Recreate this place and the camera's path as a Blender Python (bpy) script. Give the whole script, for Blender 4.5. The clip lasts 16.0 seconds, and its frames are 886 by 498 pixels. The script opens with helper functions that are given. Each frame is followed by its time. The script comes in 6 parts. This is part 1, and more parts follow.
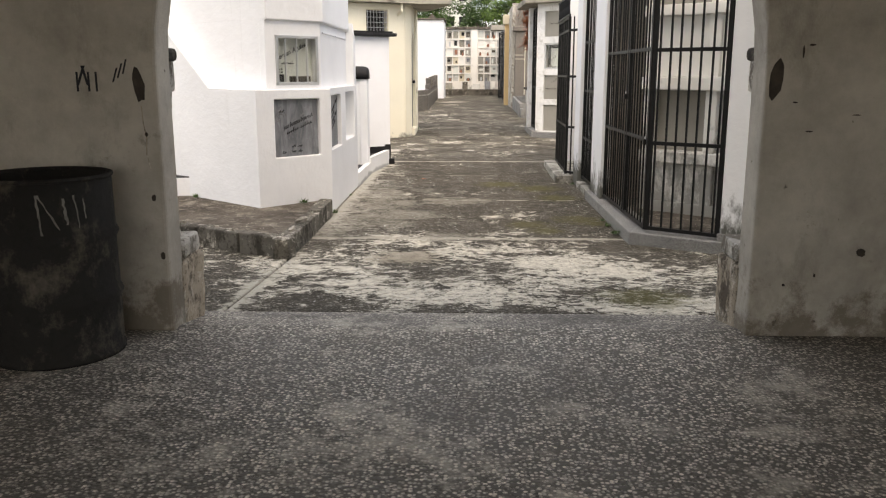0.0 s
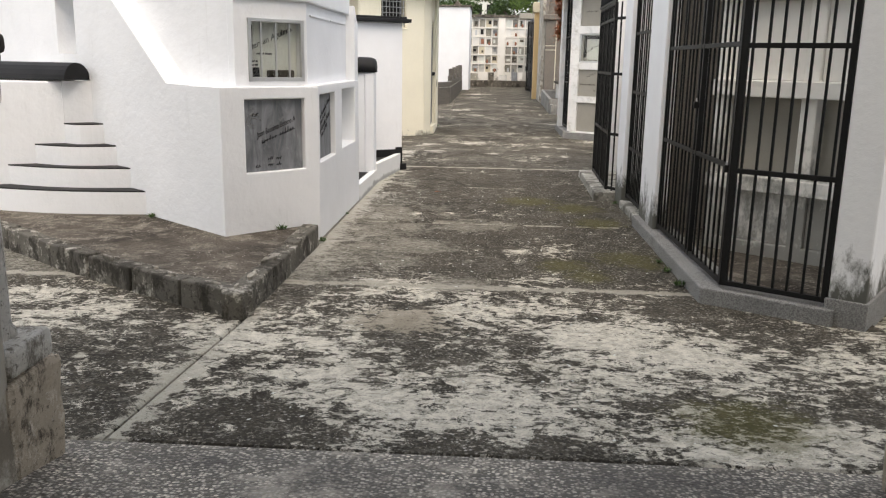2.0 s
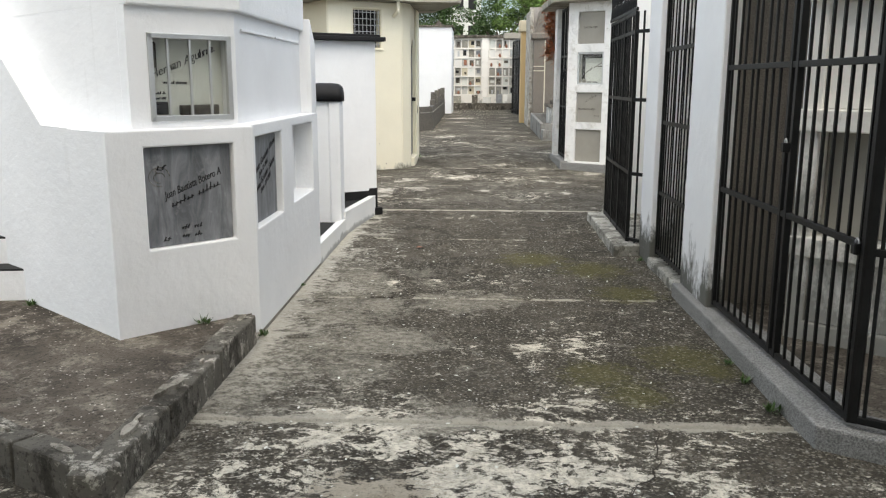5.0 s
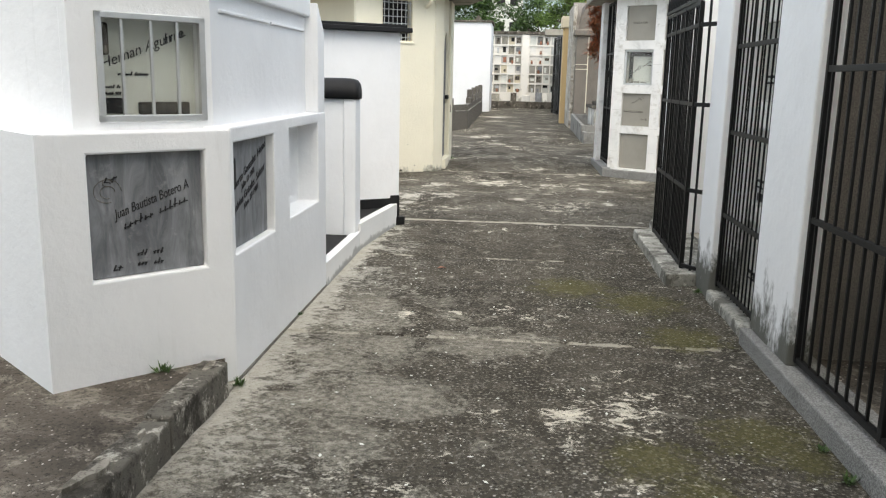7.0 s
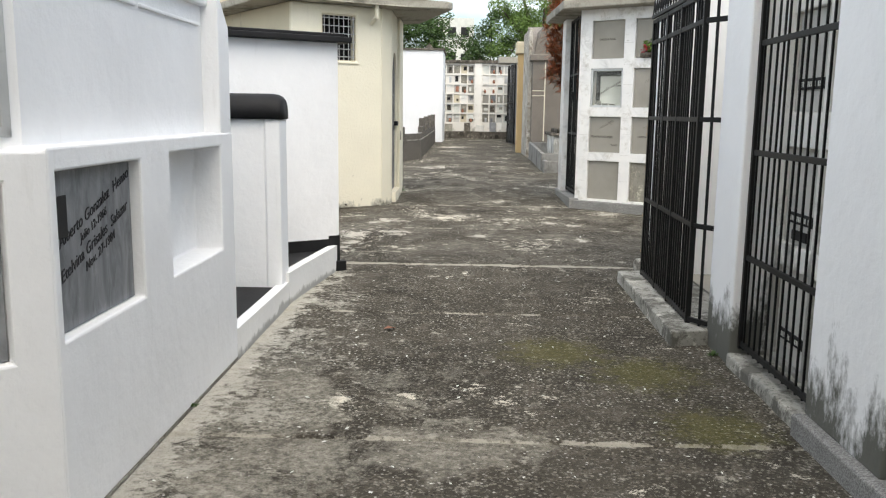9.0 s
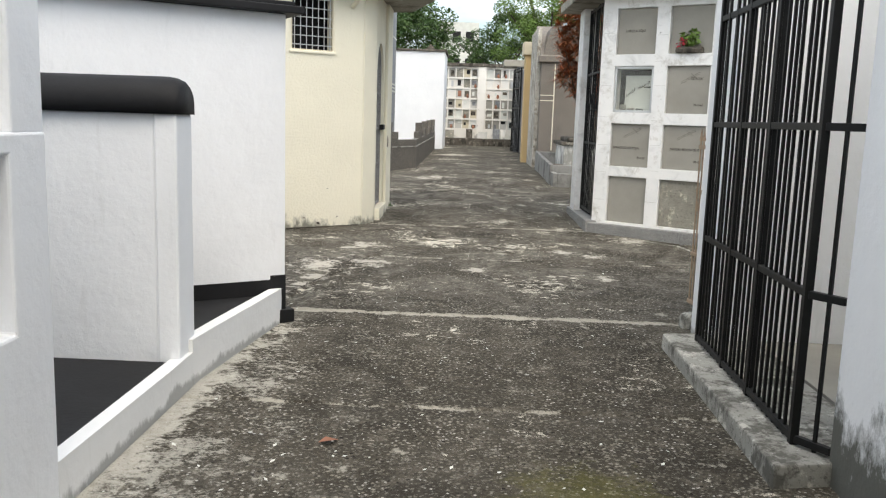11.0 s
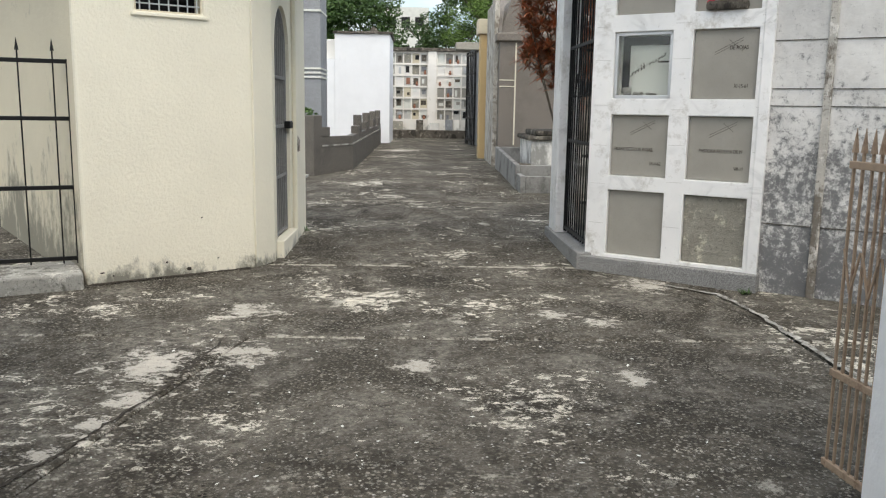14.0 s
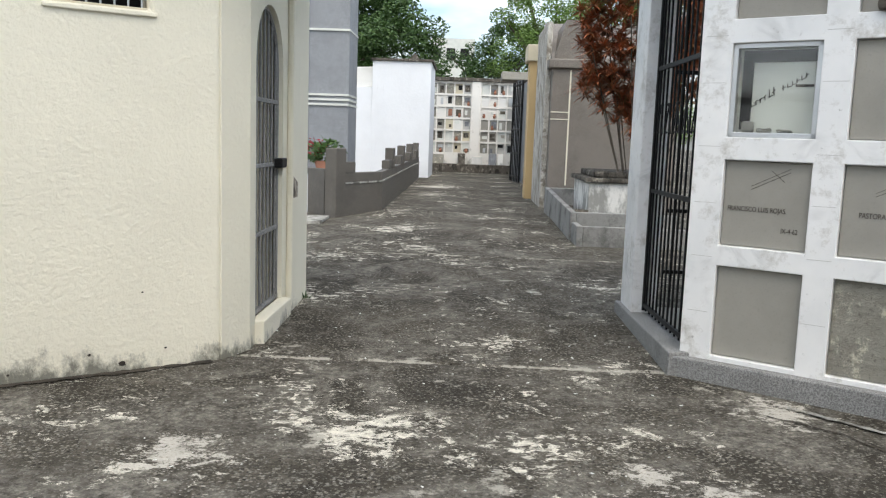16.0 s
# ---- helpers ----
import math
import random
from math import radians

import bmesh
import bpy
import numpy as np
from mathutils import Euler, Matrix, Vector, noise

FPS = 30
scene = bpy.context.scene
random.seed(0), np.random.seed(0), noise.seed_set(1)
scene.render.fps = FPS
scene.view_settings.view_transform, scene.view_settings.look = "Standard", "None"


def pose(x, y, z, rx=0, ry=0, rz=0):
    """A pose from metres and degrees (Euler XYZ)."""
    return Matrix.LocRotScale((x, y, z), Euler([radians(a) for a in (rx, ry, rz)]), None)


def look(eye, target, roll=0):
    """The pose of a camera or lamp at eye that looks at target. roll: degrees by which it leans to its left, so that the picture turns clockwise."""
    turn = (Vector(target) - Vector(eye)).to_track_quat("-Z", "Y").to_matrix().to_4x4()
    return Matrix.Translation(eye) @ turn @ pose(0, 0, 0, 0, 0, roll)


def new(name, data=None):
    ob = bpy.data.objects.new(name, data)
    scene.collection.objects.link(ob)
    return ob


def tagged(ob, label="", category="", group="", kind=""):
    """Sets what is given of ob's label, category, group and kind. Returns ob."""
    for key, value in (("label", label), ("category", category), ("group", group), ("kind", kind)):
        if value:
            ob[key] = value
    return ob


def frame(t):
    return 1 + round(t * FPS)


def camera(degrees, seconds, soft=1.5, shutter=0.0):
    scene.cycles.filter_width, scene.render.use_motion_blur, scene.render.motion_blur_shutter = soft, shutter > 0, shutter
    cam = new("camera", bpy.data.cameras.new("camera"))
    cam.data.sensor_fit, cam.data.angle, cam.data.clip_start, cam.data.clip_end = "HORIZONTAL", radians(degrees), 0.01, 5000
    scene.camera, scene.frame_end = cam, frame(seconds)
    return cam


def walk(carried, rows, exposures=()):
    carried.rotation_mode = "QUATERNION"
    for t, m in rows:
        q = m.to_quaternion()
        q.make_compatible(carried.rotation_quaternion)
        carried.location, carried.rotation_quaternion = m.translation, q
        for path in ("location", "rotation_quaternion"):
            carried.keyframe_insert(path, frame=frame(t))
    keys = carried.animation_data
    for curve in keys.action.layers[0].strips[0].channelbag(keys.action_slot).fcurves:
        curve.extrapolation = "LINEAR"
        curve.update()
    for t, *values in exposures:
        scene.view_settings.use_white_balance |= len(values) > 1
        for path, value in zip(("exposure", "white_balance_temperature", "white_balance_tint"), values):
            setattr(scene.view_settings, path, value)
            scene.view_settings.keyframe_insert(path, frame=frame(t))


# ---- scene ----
cam = camera(56.4, 16.0, 1.2)
METRES, EYE, TILT, LEAN, TURN = 13.6, 1.5, 0.0, 0.0, 1.7
ROWS = [
    (0.0, 0.0, 0.0, 0.0, -0.0, -12.04, 0.01),
    (0.5, 0.0036, 0.0369, 0.0025, 1.08, -11.65, -0.49),
    (1.0, 0.0034, 0.0721, 0.0046, -0.28, -12.07, 0.25),
    (1.5, 0.0056, 0.1057, 0.0039, 0.15, -13.08, 0.28),
    (2.0, 0.0058, 0.1361, 0.0046, 1.81, -12.82, -0.96),
    (2.5, 0.0034, 0.1654, 0.0076, 1.59, -11.66, -0.82),
    (3.0, 0.0027, 0.1928, 0.0067, 2.24, -11.32, -0.78),
    (3.5, 0.0016, 0.2194, 0.0068, 1.09, -10.94, -0.77),
    (6.0, 0.0032, 0.3186, 0.0075, 0.82, -11.6, 0.22),
    (6.5, 0.0067, 0.3405, 0.0071, 2.71, -11.27, -0.4),
    (7.0, 0.0075, 0.3561, 0.0078, 3.29, -11.63, -1.26),
    (7.5, 0.0036, 0.3702, 0.0071, 1.63, -11.74, -0.35),
    (8.0, 0.0033, 0.3928, 0.0008, 0.83, -11.28, 0.53),
    (8.5, 0.0052, 0.4255, -0.0029, 0.33, -10.06, -0.5),
    (9.0, 0.0058, 0.4618, -0.0021, 0.04, -9.36, -0.75),
    (9.5, 0.0104, 0.4987, -0.0045, 2.28, -9.09, -2.05),
    (10.0, 0.0114, 0.536, -0.005, 0.97, -8.74, -1.88),
    (12.5, 0.0221, 0.724, -0.0054, -0.24, -9.31, -1.74),
    (13.0, 0.0238, 0.7633, -0.0037, -2.19, -8.66, -0.33),
    (13.5, 0.028, 0.8034, -0.0023, -1.74, -8.27, -0.71),
    (14.0, 0.0303, 0.8426, -0.0025, -2.9, -9.59, -0.91),
    (14.5, 0.0342, 0.8821, -0.0035, -2.02, -9.79, -1.54),
    (15.0, 0.0351, 0.9205, -0.0031, -0.52, -9.58, -1.99),
    (15.5, 0.0357, 0.9582, -0.0014, -0.47, -8.61, -0.86),
    (16.0, 0.0389, 0.9955, 0.0001, 0.11, -7.49, -1.98),
]
EXPOSURE = ((0.0, 1.32, 7550, 12), (1.0, 1.2, 7450, 12), (2.0, 1.1, 7200, 10), (3.5, 1.1, 6950, 7), (6.5, 1.17, 6850, 5), (9.0, 1.2, 6850, 6), (10.0, 1.14, 6850, 6), (12.5, 1.1, 6800, 6), (13.5, 1.13, 6750, 6), (14.5, 0.72, 6700, 6), (15.0, 0.86, 6700, 6), (15.5, 0.98, 6500, 6), (16.0, 0.96, 6450, 6))
walk(cam, [(t, pose(0, 0, EYE, TILT, LEAN, TURN) @ pose(METRES * x, METRES * y, METRES * z, 90 + pitch, roll, yaw)) for t, x, y, z, yaw, pitch, roll in ROWS], EXPOSURE)

# ---- world and sun ----
SUN_HEIGHT, SUN_WAY = 60.0, 166.0
world = bpy.data.worlds.new("sky")
scene.world = world
world.use_nodes = True
wt = world.node_tree
wbg = wt.nodes["Background"]
sky = wt.nodes.new("ShaderNodeTexSky")
sky.sky_type = "NISHITA"
sky.sun_disc = False
sky.sun_elevation, sky.sun_rotation = radians(SUN_HEIGHT), radians(SUN_WAY)
sky.dust_density = 3.0
wco = wt.nodes.new("ShaderNodeTexCoord")
wmap = wt.nodes.new("ShaderNodeMapping")
wmap.inputs["Scale"].default_value = (1.5, 1.5, 5.0)
wno = wt.nodes.new("ShaderNodeTexNoise")
wno.inputs["Scale"].default_value, wno.inputs["Detail"].default_value = 1.6, 6.0
wra = wt.nodes.new("ShaderNodeValToRGB")
wra.color_ramp.elements[0].position, wra.color_ramp.elements[1].position = 0.42, 0.62
wmx = wt.nodes.new("ShaderNodeMix")
wmx.data_type = "RGBA"
wt.links.new(wco.outputs["Generated"], wmap.inputs["Vector"])
wt.links.new(wmap.outputs["Vector"], wno.inputs["Vector"])
wt.links.new(wno.outputs["Fac"], wra.inputs["Fac"])
wt.links.new(wra.outputs["Color"], wmx.inputs["Factor"])
wt.links.new(sky.outputs["Color"], wmx.inputs[6])
wmx.inputs[7].default_value = (7.0, 7.2, 7.6, 1)
wt.links.new(wmx.outputs[2], wbg.inputs["Color"])
wbg.inputs["Strength"].default_value = 0.13
sun = new("sun", bpy.data.lights.new("sun", "SUN"))
sun.data.energy, sun.data.angle, sun.data.color = 0.75, radians(60), (1, 0.95, 0.88)
az = radians(SUN_WAY)
sun.matrix_world = look((0, 0, 30), (-math.sin(az) * 10, -math.cos(az) * 10, 30 - 10 * math.tan(radians(SUN_HEIGHT))))


# ---- materials ----
class Net:
    def __init__(self, name):
        self.m = bpy.data.materials.new(name)
        self.m.use_nodes = True
        self.t = self.m.node_tree
        self.b = self.t.nodes["Principled BSDF"]
        self.pos = self.t.nodes.new("ShaderNodeNewGeometry").outputs["Position"]

    def link(self, a, b):
        self.t.links.new(a, b)

    def scaled(self, s, v=None):
        n = self.t.nodes.new("ShaderNodeMapping")
        n.inputs["Scale"].default_value = s
        self.link(v or self.pos, n.inputs["Vector"])
        return n.outputs["Vector"]

    def noise(self, scale, detail=5.0, rough=0.6, v=None, distort=0.0):
        n = self.t.nodes.new("ShaderNodeTexNoise")
        n.inputs["Scale"].default_value, n.inputs["Detail"].default_value = scale, detail
        n.inputs["Roughness"].default_value, n.inputs["Distortion"].default_value = rough, distort
        self.link(v or self.pos, n.inputs["Vector"])
        return n.outputs["Fac"]

    def cells(self, scale, feature="F1", v=None):
        n = self.t.nodes.new("ShaderNodeTexVoronoi")
        n.feature = feature
        n.inputs["Scale"].default_value = scale
        self.link(v or self.pos, n.inputs["Vector"])
        return n.outputs["Distance"]

    def rand(self):
        return self.t.nodes.new("ShaderNodeObjectInfo").outputs["Random"]

    def ramp(self, f, a, b, lo=0.0, hi=1.0):
        n = self.t.nodes.new("ShaderNodeMapRange")
        n.inputs[1].default_value, n.inputs[2].default_value = a, b
        n.inputs[3].default_value, n.inputs[4].default_value = lo, hi
        self.link(f, n.inputs[0])
        return n.outputs[0]

    def math(self, op, a, b):
        n = self.t.nodes.new("ShaderNodeMath")
        n.operation = op
        for i, v in enumerate((a, b)):
            if isinstance(v, (int, float)):
                n.inputs[i].default_value = v
            else:
                self.link(v, n.inputs[i])
        return n.outputs[0]

    def axis(self, k):
        n = self.t.nodes.new("ShaderNodeSeparateXYZ")
        self.link(self.pos, n.inputs[0])
        return n.outputs[k]

    def blob(self, x, y, r):
        n = self.t.nodes.new("ShaderNodeVectorMath")
        n.operation = "DISTANCE"
        s = self.scaled((1, 1, 0))
        self.link(s, n.inputs[0])
        n.inputs[1].default_value = (x, y, 0)
        return self.ramp(n.outputs["Value"], r, 0.0)

    def mix(self, f, a, b):
        n = self.t.nodes.new("ShaderNodeMix")
        n.data_type = "RGBA"
        if isinstance(f, (int, float)):
            n.inputs["Factor"].default_value = f
        else:
            self.link(f, n.inputs["Factor"])
        for i, c in ((6, a), (7, b)):
            if isinstance(c, tuple):
                n.inputs[i].default_value = (*c, 1)
            else:
                self.link(c, n.inputs[i])
        return n.outputs[2]

    def bump(self, h, strength, distance=0.01, under=None):
        n = self.t.nodes.new("ShaderNodeBump")
        n.inputs["Strength"].default_value, n.inputs["Distance"].default_value = strength, distance
        self.link(h, n.inputs["Height"])
        if under:
            self.link(under, n.inputs["Normal"])
        return n.outputs["Normal"]

    def done(self, colour, rough=0.85, metal=0.0, normal=None, spec=0.4):
        if isinstance(colour, tuple):
            self.b.inputs["Base Color"].default_value = (*colour, 1)
        else:
            self.link(colour, self.b.inputs["Base Color"])
        if isinstance(rough, (int, float)):
            self.b.inputs["Roughness"].default_value = rough
        else:
            self.link(rough, self.b.inputs["Roughness"])
        self.b.inputs["Metallic"].default_value = metal
        self.b.inputs["Specular IOR Level"].default_value = spec
        if normal:
            self.link(normal, self.b.inputs["Normal"])
        return self.m


def plain(name, c, vary=0.15, rough=0.8, metal=0.0, scale=3.0, grain=60.0, bump=0.15, spec=0.4):
    """A surface of one colour with broad and fine variation."""
    n = Net(name)
    lo, hi = tuple(v * (1 - vary) for v in c), tuple(min(1, v * (1 + vary)) for v in c)
    col = n.mix(n.ramp(n.noise(scale), 0.3, 0.7), lo, hi)
    fine = n.noise(grain, 4)
    col = n.mix(n.math("MULTIPLY", n.ramp(fine, 0.55, 0.75), 0.35), col, tuple(v * 0.7 for v in c))
    return n.done(col, rough, metal, n.bump(fine, bump, 0.006), spec)


def path_film(name):
    """Dark dirty cement with grit and pale scuffs."""
    n = Net(name)
    col = n.mix(n.ramp(n.noise(1.6, 8, 0.72), 0.36, 0.66), (0.050, 0.043, 0.036), (0.150, 0.130, 0.106))
    col = n.mix(n.ramp(n.noise(5, 12, 0.8, None, 0.5), 0.50, 0.60, 0, 0.7), col, (0.30, 0.27, 0.225))
    col = n.mix(n.ramp(n.noise(60, 3, 0.7), 0.54, 0.64, 0, 0.7), col, (0.022, 0.02, 0.018))
    col = n.mix(n.math("MULTIPLY", n.ramp(n.cells(27), 0.17, 0.09, 0, 0.95), n.ramp(n.noise(1.8, 4), 0.42, 0.58)), col, (0.72, 0.66, 0.60))
    return n.done(col, 0.92, 0, n.bump(n.noise(30, 7, 0.7), 0.7, 0.014), 0.1)


def plaster(name, c, mould=0.0, top=0.8, chips=0.0, lumps=0.36, lump_size=11):
    """Painted render, with lumps, hairline dirt and mould that climbs in blotches."""
    n = Net(name)
    col = n.mix(n.ramp(n.noise(1.3), 0.35, 0.7), c, tuple(v * 0.93 for v in c))
    streak = n.noise(2.0, 6, 0.7, n.scaled((5, 5, 0.7)))
    col = n.mix(n.math("MULTIPLY", n.ramp(streak, 0.6, 0.85), 0.22), col, (0.33, 0.32, 0.28))
    if mould:
        high = n.ramp(n.axis(2), top, 0.0)
        f = n.math("ADD", n.noise(3.2, 8, 0.75, n.scaled((1, 1, 0.55))), n.math("MULTIPLY", high, 0.42))
        col = n.mix(n.math("MULTIPLY", n.ramp(f, 0.71, 0.84), mould), col, (0.085, 0.085, 0.07))
    if chips:
        f = n.noise(2.4, 7, 0.7)
        col = n.mix(n.math("MULTIPLY", n.ramp(f, 0.62, 0.66), chips), col, (0.3, 0.27, 0.22))
    h = n.noise(lump_size, 6, 0.6)
    nor = n.bump(h, lumps, 0.02, n.bump(n.noise(140, 3), 0.15, 0.004))
    return n.done(col, 0.85, 0, nor, 0.25)


JOINTS = (7.55, 9.85, 12.27, 14.25, 16.48, 18.67, 22.85)


def hall_plaster(name):
    """Old grey wash with smoke stains, scuffs and small chips."""
    n = Net(name)
    col = n.mix(n.ramp(n.noise(1.1, 8, 0.7), 0.34, 0.66), (0.56, 0.52, 0.45), (0.30, 0.275, 0.235))
    col = n.mix(n.ramp(n.noise(2.6, 9, 0.75, n.scaled((1, 1, 0.5))), 0.54, 0.70, 0, 0.6), col, (0.19, 0.17, 0.14))
    col = n.mix(n.ramp(n.noise(10, 5, 0.6), 0.67, 0.71, 0, 0.8), col, (0.09, 0.078, 0.065))
    low = n.ramp(n.axis(2), 0.75, 0.15, 0, 0.25)
    col = n.mix(n.ramp(n.math("ADD", n.noise(4, 9, 0.75), low), 0.62, 0.74, 0, 0.75), col, (0.13, 0.105, 0.075))
    return n.done(col, 0.85, 0, n.bump(n.noise(9, 8, 0.65), 0.45, 0.02, n.bump(n.noise(90, 3), 0.2, 0.004)), 0.25)


def path_concrete(name):
    """Old cement paving: dark algae film, exposed grit, pale scaled patches, moss."""
    n = Net(name)
    y, x = n.axis(1), n.axis(0)
    col = n.mix(n.ramp(n.noise(0.8, 7, 0.7), 0.34, 0.68), (0.024, 0.020, 0.015), (0.088, 0.077, 0.059))
    col = n.mix(n.ramp(n.noise(5.5, 9, 0.78), 0.50, 0.64, 0, 0.6), col, (0.20, 0.18, 0.145))
    col = n.mix(n.ramp(n.noise(9, 9, 0.8), 0.52, 0.66, 0, 0.75), col, (0.030, 0.028, 0.025))
    grit = n.noise(48, 4, 0.7)
    col = n.mix(n.ramp(grit, 0.55, 0.64, 0, 0.75), col, (0.29, 0.28, 0.245))
    col = n.mix(n.ramp(n.noise(85, 3, 0.7), 0.52, 0.64, 0, 0.75), col, (0.020, 0.019, 0.017))
    stone = n.math("MULTIPLY", n.ramp(n.cells(36), 0.36, 0.26), n.ramp(n.noise(2.4, 6, 0.7), 0.40, 0.56))
    col = n.mix(n.math("MULTIPLY", stone, n.ramp(n.noise(31, 4, 0.7), 0.40, 0.60, 0.15, 0.85)), col, (0.36, 0.335, 0.28))
    pit = n.math("MULTIPLY", n.ramp(n.cells(29, "F1", n.scaled((1, 1, 1))), 0.30, 0.20), n.ramp(n.noise(11, 6, 0.75), 0.48, 0.56))
    col = n.mix(pit, col, (0.012, 0.010, 0.008))
    speck = n.math("MULTIPLY", n.ramp(n.cells(26), 0.20, 0.10), n.ramp(n.noise(2.2, 3), 0.36, 0.56))
    speck = n.math("MULTIPLY", speck, n.ramp(y, 17.0, 14.5, 0.3, 0.9))
    col = n.mix(speck, col, (0.64, 0.62, 0.57))
    # soft worn clouds past the crossing
    cloud = n.math("MULTIPLY", n.ramp(n.noise(1.5, 7, 0.66, None, 0.8), 0.46, 0.62, 0, 0.62), n.ramp(y, 13.9, 15.2, 0.2, 1.0))
    col = n.mix(cloud, col, n.mix(n.ramp(n.noise(15, 10, 0.8), 0.38, 0.60), (0.36, 0.335, 0.285), (0.06, 0.054, 0.045)))
    # pale scaled patches: many by the gateway, fewer on
    near = n.math("MINIMUM", n.ramp(y, 8.3, 6.7), n.ramp(y, 4.4, 4.9))
    middle = n.ramp(n.math("ABSOLUTE", n.math("ADD", x, -0.35), 0), 2.4, 0.5, 0.8, 1.0)
    zone = n.math("ADD", n.math("MULTIPLY", n.noise(0.9, 4, 0.6), 0.42), n.math("MULTIPLY", n.math("MULTIPLY", near, middle), 0.100))
    zone = n.math("ADD", zone, n.math("MULTIPLY", n.ramp(y, 13.8, 16.0), 0.018))
    zone = n.math("ADD", zone, n.math("MULTIPLY", n.math("MULTIPLY", n.ramp(x, 0.2, -1.2), n.ramp(y, 16.0, 17.5)), 0.006))
    drift = n.blob(-1.25, 16.0, 0.8)
    for px, py, r in ((-1.1, 17.1, 0.6), (0.6, 8.85, 0.5), (0.5, 7.9, 0.6)):
        drift = n.math("MAXIMUM", drift, n.blob(px, py, r))
    zone = n.math("ADD", zone, n.math("MULTIPLY", drift, 0.045))
    flake = n.math("ADD", n.math("MULTIPLY", n.noise(6.0, 12, 0.78, n.scaled((1.0, 1.25, 1)), 0.6), 0.58), n.math("MULTIPLY", n.noise(19, 9, 0.78, n.scaled((1.0, 1.3, 1)), 0.4), 0.42))
    f = n.math("ADD", n.math("MULTIPLY", flake, 0.9), zone)
    pale = n.mix(n.ramp(n.noise(16, 9, 0.78), 0.44, 0.66), (0.82, 0.77, 0.66), (0.34, 0.315, 0.255))
    col = n.mix(n.ramp(f, 0.744, 0.766, 0, 0.95), col, pale)
    # thin dust film on the west half
    dust = n.ramp(n.math("ADD", n.noise(2.1, 13, 0.78, None, 0.6), n.ramp(x, 0.3, -1.4, -0.02, 0.17)), 0.575, 0.635, 0, 0.72)
    dust = n.math("MULTIPLY", dust, n.math("MINIMUM", n.ramp(y, 11.6, 10.2), n.ramp(y, 7.4, 7.8)))
    col = n.mix(dust, col, n.mix(n.ramp(n.noise(26, 9, 0.8), 0.40, 0.58), (0.46, 0.435, 0.37), (0.10, 0.094, 0.078)))
    # small scaled spots and the scuffed strip along the skewed joint
    spot = n.blob(0.98, 17.04, 0.30)
    for px, py, r in ((1.28, 16.88, 0.24), (0.05, 15.98, 0.22), (1.25, 15.77, 0.24), (1.87, 18.0, 0.4), (-1.52, 14.75, 0.18), (-1.42, 15.05, 0.22), (-1.36, 15.4, 0.28), (-1.42, 15.95, 0.62), (-0.98, 16.15, 0.38), (-1.14, 17.1, 0.4)):
        spot = n.math("MAXIMUM", spot, n.blob(px, py, r))
    spot = n.math("ADD", n.math("MULTIPLY", spot, 0.18), flake)
    col = n.mix(n.ramp(spot, 0.605, 0.635, 0, 0.92), col, n.mix(n.noise(22, 8, 0.78), (0.74, 0.70, 0.62), (0.36, 0.33, 0.28)))
    # bare cement along the west side and beside the joints
    edge = n.ramp(n.math("ADD", n.math("ADD", flake, n.math("MULTIPLY", n.noise(1.7, 5, 0.65), 0.3)), n.ramp(x, -0.5, -1.5, 0, 0.15)), 0.755, 0.80, 0, 0.85)
    edge = n.math("MULTIPLY", edge, n.math("MINIMUM", n.ramp(y, 14.2, 13.6), n.ramp(y, 6.8, 8.0)))
    edge = n.math("MULTIPLY", edge, n.ramp(x, -1.9, -1.55))
    col = n.mix(edge, col, n.mix(n.noise(20, 8, 0.78), (0.58, 0.555, 0.49), (0.27, 0.255, 0.22)))
    # cement fillet at the foot of the white tombs
    foot = n.math("ADD", n.ramp(x, -1.10, -1.46, 0.0, 0.26), n.math("MULTIPLY", flake, 0.9))
    foot = n.math("MULTIPLY", n.ramp(foot, 0.585, 0.64, 0, 0.92), n.math("MINIMUM", n.ramp(y, 14.0, 13.6), n.ramp(y, 8.0, 8.4)))
    foot = n.math("MULTIPLY", foot, n.ramp(x, -1.8, -1.6))
    col = n.mix(foot, col, n.mix(n.noise(13, 8, 0.75), (0.76, 0.73, 0.65), (0.22, 0.205, 0.17)))
    # broad bare sweeps
    sweep = n.blob(-0.78, 8.72, 0.62)
    for px, py, r in ((-0.95, 9.55, 0.55), (-0.35, 9.75, 0.5), (0.1, 9.80, 0.4), (-1.0, 10.6, 0.4), (-0.2, 7.62, 0.4)):
        sweep = n.math("MAXIMUM", sweep, n.blob(px, py, r))
    sweep = n.ramp(n.math("ADD", n.math("MULTIPLY", sweep, 0.30), n.math("MULTIPLY", n.noise(3.0, 8, 0.66, None, 0.5), 0.9)), 0.57, 0.66, 0, 0.6)
    col = n.mix(sweep, col, n.mix(n.ramp(n.noise(22, 10, 0.8), 0.40, 0.60), (0.50, 0.47, 0.40), (0.10, 0.092, 0.075)))
    # pale lip of the long joint by the gateway
    seam = n.math("ABSOLUTE", n.math("ADD", x, 1.45), 0)
    seam = n.math("MULTIPLY", n.ramp(n.math("ADD", n.ramp(seam, 0.0, 0.20, 0.2, 0.0), n.noise(5, 9, 0.75)), 0.61, 0.66, 0, 0.85), n.ramp(y, 7.0, 6.6))
    col = n.mix(seam, col, (0.55, 0.52, 0.44))
    gap = None
